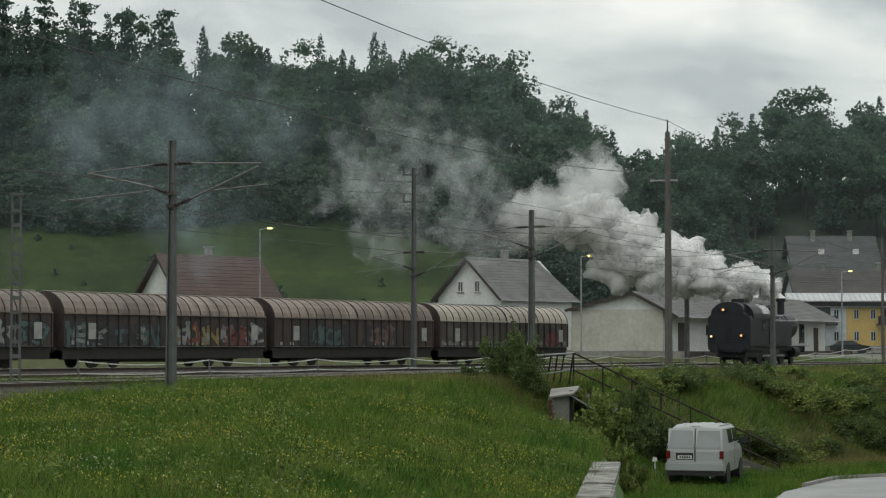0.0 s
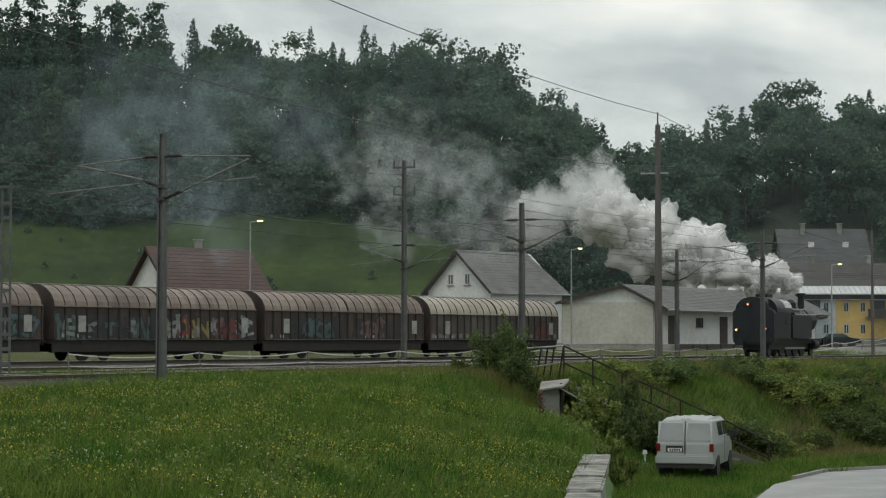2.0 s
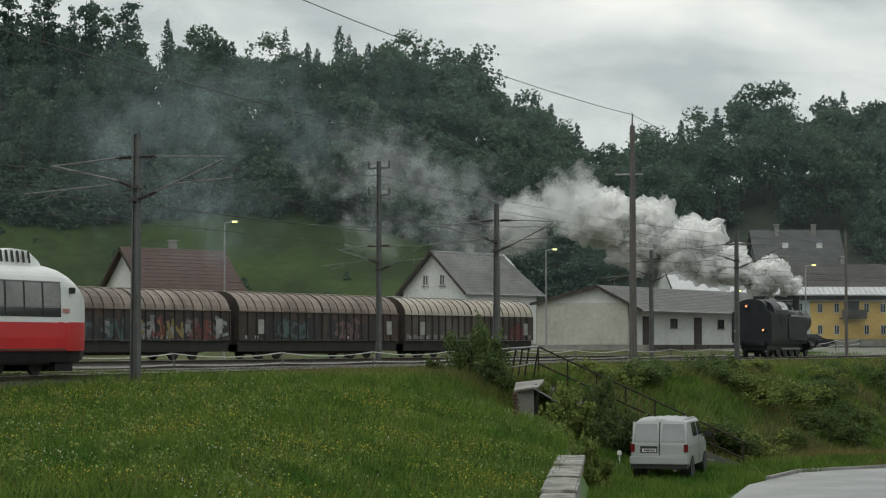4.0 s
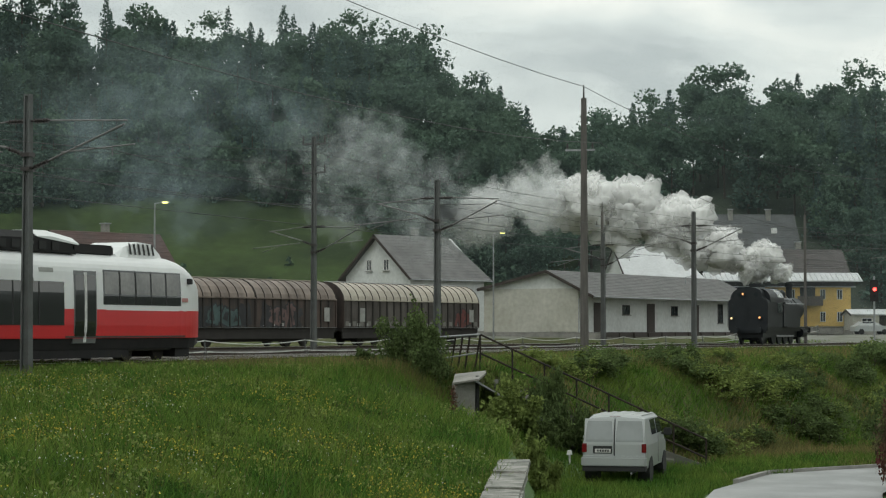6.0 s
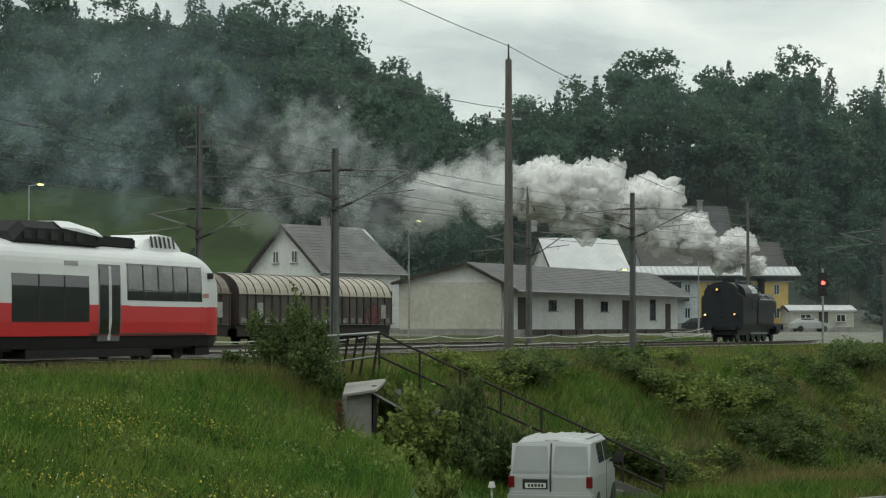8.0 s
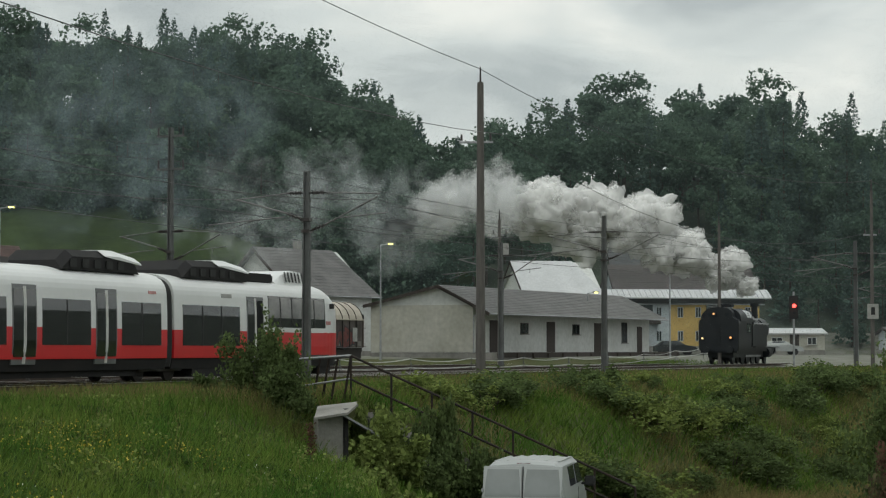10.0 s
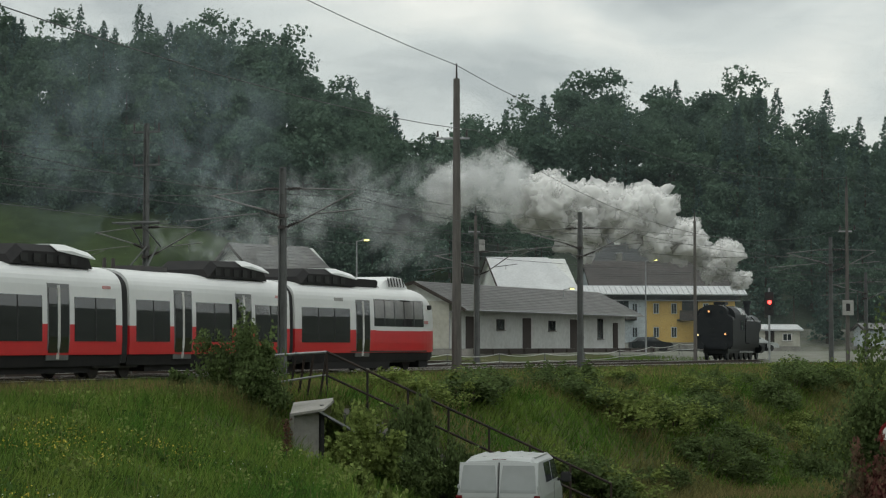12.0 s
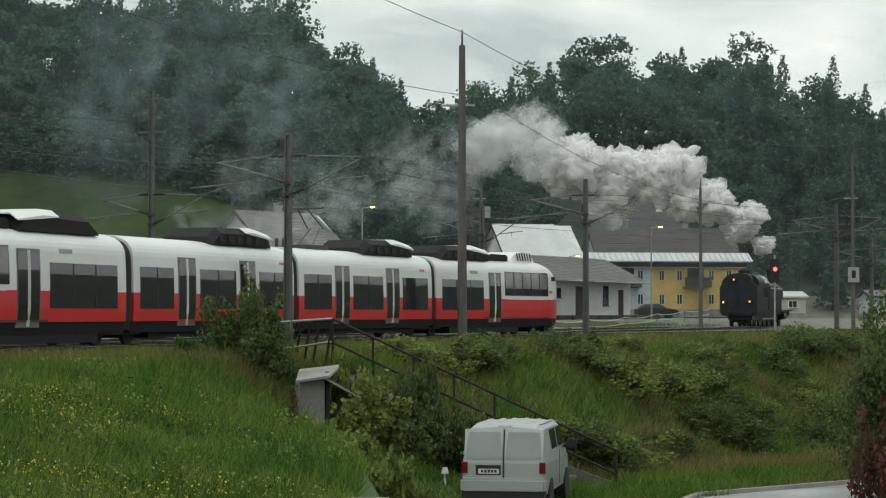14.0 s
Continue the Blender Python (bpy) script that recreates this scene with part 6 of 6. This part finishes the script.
def build_grass():
    rng = np.random.default_rng(4)
    n = 225000
    y = 8 + 46 * rng.uniform(0, 1, n) ** 0.85
    wide = (y + 22) * 0.335 + 1
    x = -wide + rng.uniform(0, 1, n) * (wide - 1.5)
    ok = x < meadow_edge(y) - 0.2
    x, y = x[ok], y[ok]
    tall = np.array([noise.noise((float(a) * 0.35, float(b) * 0.35, 0.0)) for a, b in zip(x[::1], y[::1])])
    fine = np.array([noise.noise((float(a) * 1.3, float(b) * 1.3, 5.0)) for a, b in zip(x, y)])
    keep = rng.uniform(-0.7, 0.7, len(x)) < tall + 0.8 * fine
    blades("meadow_grass", x[keep], y[keep], rng, 0.42, 0.013, BLADE, 0.5, label="lush uneven green meadow grass")
    low = ~keep
    blades("meadow_turf", x[low], y[low], rng, 0.15, 0.014, BLADE, 0.5, label="shorter green meadow turf")
    weed = (tall + 0.9 * fine + rng.normal(0, 0.12, len(x)) > 0.24) & (y < 50)
    wx, wy = x[weed], y[weed]
    wz = ground_height(wx, wy) + rng.uniform(0.02, 0.26, len(wx))
    tagged(quad_mesh("meadow_weeds", leaf_quads(np.stack([wx, wy, wz], 1), 0.042, rng, 0.9), WEED), "dark leafy clumps of meadow weeds", "plants", kind="stuff")
    tuft = rng.integers(0, len(x), 420)
    cx, cy = np.repeat(x[tuft], 34) + rng.normal(0, 0.13, 420 * 34), np.repeat(y[tuft], 34) + rng.normal(0, 0.13, 420 * 34)
    cz = ground_height(cx, cy) + rng.uniform(0.1, 0.5, len(cx))
    tagged(quad_mesh("meadow_herbs", leaf_quads(np.stack([cx, cy, cz], 1), 0.03, rng, 0.8), SHRUBLIGHT), "pale leafy herbs dotted over the meadow", "plants", kind="stuff")
    stem = rng.integers(0, len(x), 3500)
    blades("meadow_stems", x[stem] + 0.1, y[stem] + 0.1, rng, 0.62, 0.006, DRY, 0.25, label="thin pale seed stems above the meadow grass")
    # rough growth on the level ground between the bank and the tracks
    n = 60000
    y = 54 + 96 * rng.uniform(0, 1, n) ** 1.25
    x0, x1 = train_x(y) + 2.2, -3 + 0.609 * (y - 55) + 0.8
    x = x0 + (x1 - x0) * rng.uniform(0, 1, n)
    strip = np.array([noise.noise((float(a) * 0.3, float(b) * 0.2, 9.0)) for a, b in zip(x, y)]) + rng.normal(0, 0.15, n)
    far = np.clip(y / 60, 1, 2.2)
    for name, m, ok, lab in (("bank_top_grass", BLADE, strip < 0.0, "tall rough grass along the top of the bank"), ("bank_top_dry_grass", DRY, strip >= 0.0, "tall dry grass along the top of the bank")):
        blades(name, x[ok], y[ok], rng, 0.42, 0.018 * far[ok], m, 0.45, label=lab)
    n = 4200
    y = rng.uniform(52.3, 56.0, n)
    x = -11.5 + 7.6 * rng.uniform(0, 1, n) ** 0.7
    blades("dry_grass", x, y, rng, 0.5, 0.012, DRY, label="tall dry grass along the track side")
    n = 160000
    along, d = rng.uniform(-4, 75, n), rng.uniform(-3, 12, n)
    x, y = -3 + 0.52 * along + 0.854 * d, 55 + 0.854 * along - 0.52 * d
    ok = ((y > 54.7) | (x > 4.8)) & (x < lane_edge(y) - 0.2)
    x, y = x[ok], y[ok]
    mix = np.array([noise.noise((float(a) * 0.22, float(b) * 0.22, 3.0)) for a, b in zip(x, y)]) + rng.normal(0, 0.15, len(x)) + 0.13 * (y > 92)
    blades("bank_grass", x[mix < 0.07], y[mix < 0.07], rng, 0.34, 0.018, BLADE, 0.6, label="rough green grass on the bank")
    blades("bank_dry_grass", x[mix >= 0.07], y[mix >= 0.07], rng, 0.36, 0.016, DRY, 0.6, label="rough dry grass on the bank")
    y = rng.uniform(45, 170, 46000)
    pick = rng.integers(0, 4, len(y))
    off = rng.uniform(0, 1, len(y))
    x = np.choose(pick, [-42 + 0.4 * y - 3 - 7 * off, train_x(y) + 2.1 + 1.6 * off, -38.2 + 0.37 * y - 0.9 * off, -50 + 0.43 * y - 4 * off - 4])
    ok = np.where(pick == 2, y < 95, True) & (np.abs(x - train_x(y)) > 2.0) & (np.abs(x - (-42 + 0.4 * y)) > 2.0) & (y - 0.5 * x < 164)
    blades("track_side_grass", x[ok], y[ok], rng, 0.22, 0.02, BLADE, label="thin green grass between the tracks")
    n = 42000
    x, y = rng.uniform(-3.2, 7.0, n), rng.uniform(30, 54.4, n)
    ok = (x > meadow_edge(y) + 0.3) & (x < lane_edge(y))
    x, y = x[ok], y[ok]
    blades("verge_grass", x, y, rng, 0.28, 0.012, BLADE, label="bright verge grass below the lane wall")
    for name, m, count, size, hh, lab in (("yellow_flowers", YELLOW, 13000, 0.0155, 0.42, "scattered yellow meadow flowers"), ("white_flowers", WHITE_FL, 1600, 0.012, 0.46, "scattered white meadow umbels")):
        k = 90 if name[0] == "y" else 60
        cx, cy = rng.uniform(-20, -2.0, k), 11 + 31 * rng.uniform(0, 1, k) ** 1.3
        pick = rng.integers(0, k, count)
        x, y = cx[pick] + rng.normal(0, 0.6, count), cy[pick] + rng.normal(0, 0.6, count)
        ok = (x < meadow_edge(y) - 0.3) & (x > -0.55 * y - 3)
        x, y = x[ok], y[ok]
        z = ground_height(x, y) + hh * rng.uniform(0.5, 1.15, len(x))
        tagged(quad_mesh(name, leaf_quads(np.stack([x, y, z], 1), size, rng, 0.5), m), lab, "flowers", kind="stuff")


build_grass()


# ---- steam ----
def steam_material(name, colour, alpha, gap, through_light=0.35, detail_scale=1.1):
    """Thin veil whose thickness breaks up into wisps; gap is where the veil tears open."""
    m = bpy.data.materials.new(name)
    m.use_nodes = True
    t = m.node_tree
    t.nodes.clear()
    out, mix = t.nodes.new("ShaderNodeOutputMaterial"), t.nodes.new("ShaderNodeMixShader")
    clear, body, dif, tra = t.nodes.new("ShaderNodeBsdfTransparent"), t.nodes.new("ShaderNodeMixShader"), t.nodes.new("ShaderNodeBsdfDiffuse"), t.nodes.new("ShaderNodeBsdfTranslucent")
    dif.inputs[0].default_value = tra.inputs[0].default_value = (*colour, 1)
    body.inputs[0].default_value = through_light
    coord, n1, mp = t.nodes.new("ShaderNodeTexCoord"), t.nodes.new("ShaderNodeTexNoise"), t.nodes.new("ShaderNodeMapRange")
    n1.inputs["Scale"].default_value, n1.inputs["Detail"].default_value = detail_scale, 3.5
    n1.inputs["Distortion"].default_value = 0.6
    mp.interpolation_type = "SMOOTHSTEP"
    mp.inputs["From Min"].default_value, mp.inputs["From Max"].default_value = gap, gap + 0.34
    mp.inputs["To Min"].default_value, mp.inputs["To Max"].default_value = 0.0, alpha
    link_nodes(t, (coord.outputs["Object"], n1.inputs[0]), (n1.outputs[0], mp.inputs[0]), (mp.outputs[0], mix.inputs[0]), (clear.outputs[0], mix.inputs[1]),
               (dif.outputs[0], body.inputs[1]), (tra.outputs[0], body.inputs[2]), (body.outputs[0], mix.inputs[2]), (mix.outputs[0], out.inputs[0]))
    return m


STEAM = [steam_material("dense_white_steam", (0.93, 0.93, 0.92), 0.40, 0.22, 0.3, 0.8), steam_material("thinning_steam", (0.92, 0.93, 0.93), 0.12, 0.36),
         steam_material("thin_grey_smoke", (0.62, 0.76, 0.84), 0.02, 0.40), steam_material("loose_steam", (0.84, 0.89, 0.91), 0.048, 0.42, 0.35, 0.9)]
scene.cycles.transparent_max_bounces = 64


def puff_mesh(seed, material, level=4):
    """One lumpy billow, about one metre in radius."""
    bm = B()
    bmesh.ops.create_icosphere(bm, subdivisions=level, radius=1.0)
    for v in bm.verts:
        d = v.co.normalized()
        lump = noise.noise(d * 1.6 + Vector((seed * 3.1, 0, 0))) * 0.42 + abs(noise.noise(d * 3.4 + Vector((0, seed * 2.3, 0)))) * 0.55 + abs(noise.noise(d * 7 + Vector((0, 0, seed)))) * 0.09
        v.co = d * (0.70 + lump)
    for f in bm.faces:
        f.smooth = True
    me = bpy.data.meshes.new("steam_puff")
    bm.to_mesh(me), bm.free()
    me.materials.append(material)
    return me


# stations along the plume: metres from the chimney across and up at the start, half-way and at the end; spread, billow size, thickness class, count
PLUME = [((-1.0, 0.8), (-0.8, 0.9), (-0.7, 2.1), 0.25, 0.75, 0, 4), ((-2.9, 1.2), (-2.3, 2.0), (-2.2, 4.1), 0.45, 1.3, 0, 6),
         ((-5.4, 1.8), (-5.2, 2.9), (-4.7, 5.7), 0.8, 1.6, 0, 9), ((-8.2, 2.6), (-9.0, 5.2), (-8.8, 8.0), 1.3, 1.85, 0, 10),
         ((-11.0, 3.5), (-12.6, 5.8), (-12.6, 7.0), 1.2, 1.7, 0, 9), ((-13.0, 5.6), (-15.6, 6.3), (-15.4, 8.4), 1.2, 1.6, 0, 8),
         ((-13.0, 8.0), (-19.8, 6.0), (-19.0, 10.0), 1.5, 1.7, 1, 8), ((-17.2, 6.1), (-24.0, 5.8), (-22.6, 10.8), 1.7, 1.9, 1, 9)]
DRIFT = [((-20.4, 5.2), (-27.3, 4.8), (-26.0, 6.5), 1.8, 2.0, 3, 10), ((-22.8, 8.5), (-29.8, 6.0), (-28.4, 7.9), 2.0, 2.0, 3, 7), ((-27.7, 7.7), (-32.3, 10.4), (-32.0, 6.5), 2.0, 2.0, 3, 7),
         ((-31.0, 9.3), (-34.8, 12.4), (-37.7, 6.5), 2.0, 2.2, 3, 6), ((-26.5, 12.2), (-37.3, 9.6), (-41.9, 5.6), 2.2, 2.2, 3, 5), ((-28.0, 5.3), (-36.0, 7.0), (-43.7, 4.0), 1.8, 1.9, 3, 5),
         ((-40.7, 13.0), (-44.8, 13.8), (-46.0, 17.0), 3.5, 4.0, 2, 5), ((-50.0, 12.2), (-54.0, 12.0), (-55.0, 12.5), 5.0, 4.5, 2, 5), ((-41.0, 5.7), (-47.0, 8.0), (-38.0, 12.0), 2.6, 3.2, 2, 4)]
PUFFS = []


def build_steam():
    rng = random.Random(8)
    meshes = [[(puff_mesh(s + 5 * c, STEAM[c]), puff_mesh(s + 5 * c, STEAM[c], 3)) for s in range(3)] for c in range(4)]
    for a, mid, b, spread, size, cls, count in PLUME + DRIFT:
        for k in range(count):
            outer, coarse = rng.choice(meshes[cls])
            ob = new("steam_puff", outer)
            s = size * rng.uniform(0.7, 1.25)
            ob.scale = (s * 1.15, s, s)
            for inner in (0.9, 0.76, 0.6):
                core = new("inner_billow", coarse)
                core.parent = ob
                core.matrix_basis = Matrix.Diagonal((inner, inner, inner, 1))
            tagged(ob, ("dense white billow of locomotive steam", "thinning pale billow of drifting steam", "faint bluish wisp of drifting smoke", "loose pale wisp of drifting steam")[cls], "steam", "plume of steam")
            jx, jy, jz = rng.gauss(0, spread), rng.gauss(0, spread * 0.7), rng.gauss(0, spread * 0.62)
            PUFFS.append((ob, a, mid, b, (jx, jy, jz), rng.uniform(0, 360), rng.uniform(-14, 14)))


build_steam()


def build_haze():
    """Faint pale shells stand in for haze, paling the foot of the wooded slope."""
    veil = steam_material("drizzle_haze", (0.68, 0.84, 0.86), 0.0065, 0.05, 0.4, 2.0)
    top = thing("drizzle_haze", pose(-10, 214, 8, 0, 0, 8), "thin pale shells as haze along the wooded slope", "haze", kind="stuff")
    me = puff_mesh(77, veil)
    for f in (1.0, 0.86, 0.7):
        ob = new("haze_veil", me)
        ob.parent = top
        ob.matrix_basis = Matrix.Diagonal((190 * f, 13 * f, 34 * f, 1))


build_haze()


# ---- what moves ----
TRAIN_TIMES = [(0.0, 24.6), (1.0, 29.8), (2.2, 36.2), (4.3, 48.7), (5.0, 53.5), (5.5, 56.5), (6.0, 59.9), (6.5, 63.0), (7.0, 65.7), (7.5, 68.5), (8.2, 72.6), (9.3, 79.0), (10.3, 84.8), (11.0, 88.5),
               (11.5, 91.3), (12.0, 94.1), (12.5, 96.9), (13.0, 99.8), (13.5, 102.8), (14.0, 106.0)]
LOCO_TIMES = [(0.0, 117.5), (2.0, 124.0), (5.0, 132.5), (6.5, 140), (8.0, 145.4), (11.0, 154.5), (12.5, 158.2), (14.0, 162.6)]


def loco_y(t):
    return float(np.interp(t, [a for a, _ in LOCO_TIMES], [b for _, b in LOCO_TIMES]))


def motions():
    tips = [(t, float(np.interp(y, BENT_Y, BENT_S))) for t, y in TRAIN_TIMES]
    walk(train, [(t, bent_pose(s)) for t, s in tips])
    for car, back, length, reverse in CARS:
        walk(car, [(t, bent_pose(s).inverted() @ bent_pose(s - back, length, reverse)) for t, s in tips])
    walk(loco, [(t, line_pose(*LOCO_LINE, y)) for t, y in LOCO_TIMES])
    x0, slope = LOCO_LINE
    for ob, a, mid, b, (jx, jy, jz), turn, spin in PUFFS:
        rows = []
        for t in (0.0, 2.0, 4.0, 6.0, 8.0, 10.0, 12.0, 14.0):
            y = loco_y(t) + 10.3
            f = t / 14
            dx, dz = (float(np.interp(f, (0, 0.52, 1), (a[i], mid[i], b[i]))) for i in (0, 1))
            rows.append((t, pose(x0 + slope * y + dx + jx * (0.8 + 0.3 * f), y + jy, 4.5 + dz + jz * (0.7 + 0.4 * f), spin * f, turn * 0.1, turn + spin * 1.5 * f)))
        walk(ob, rows)


motions()
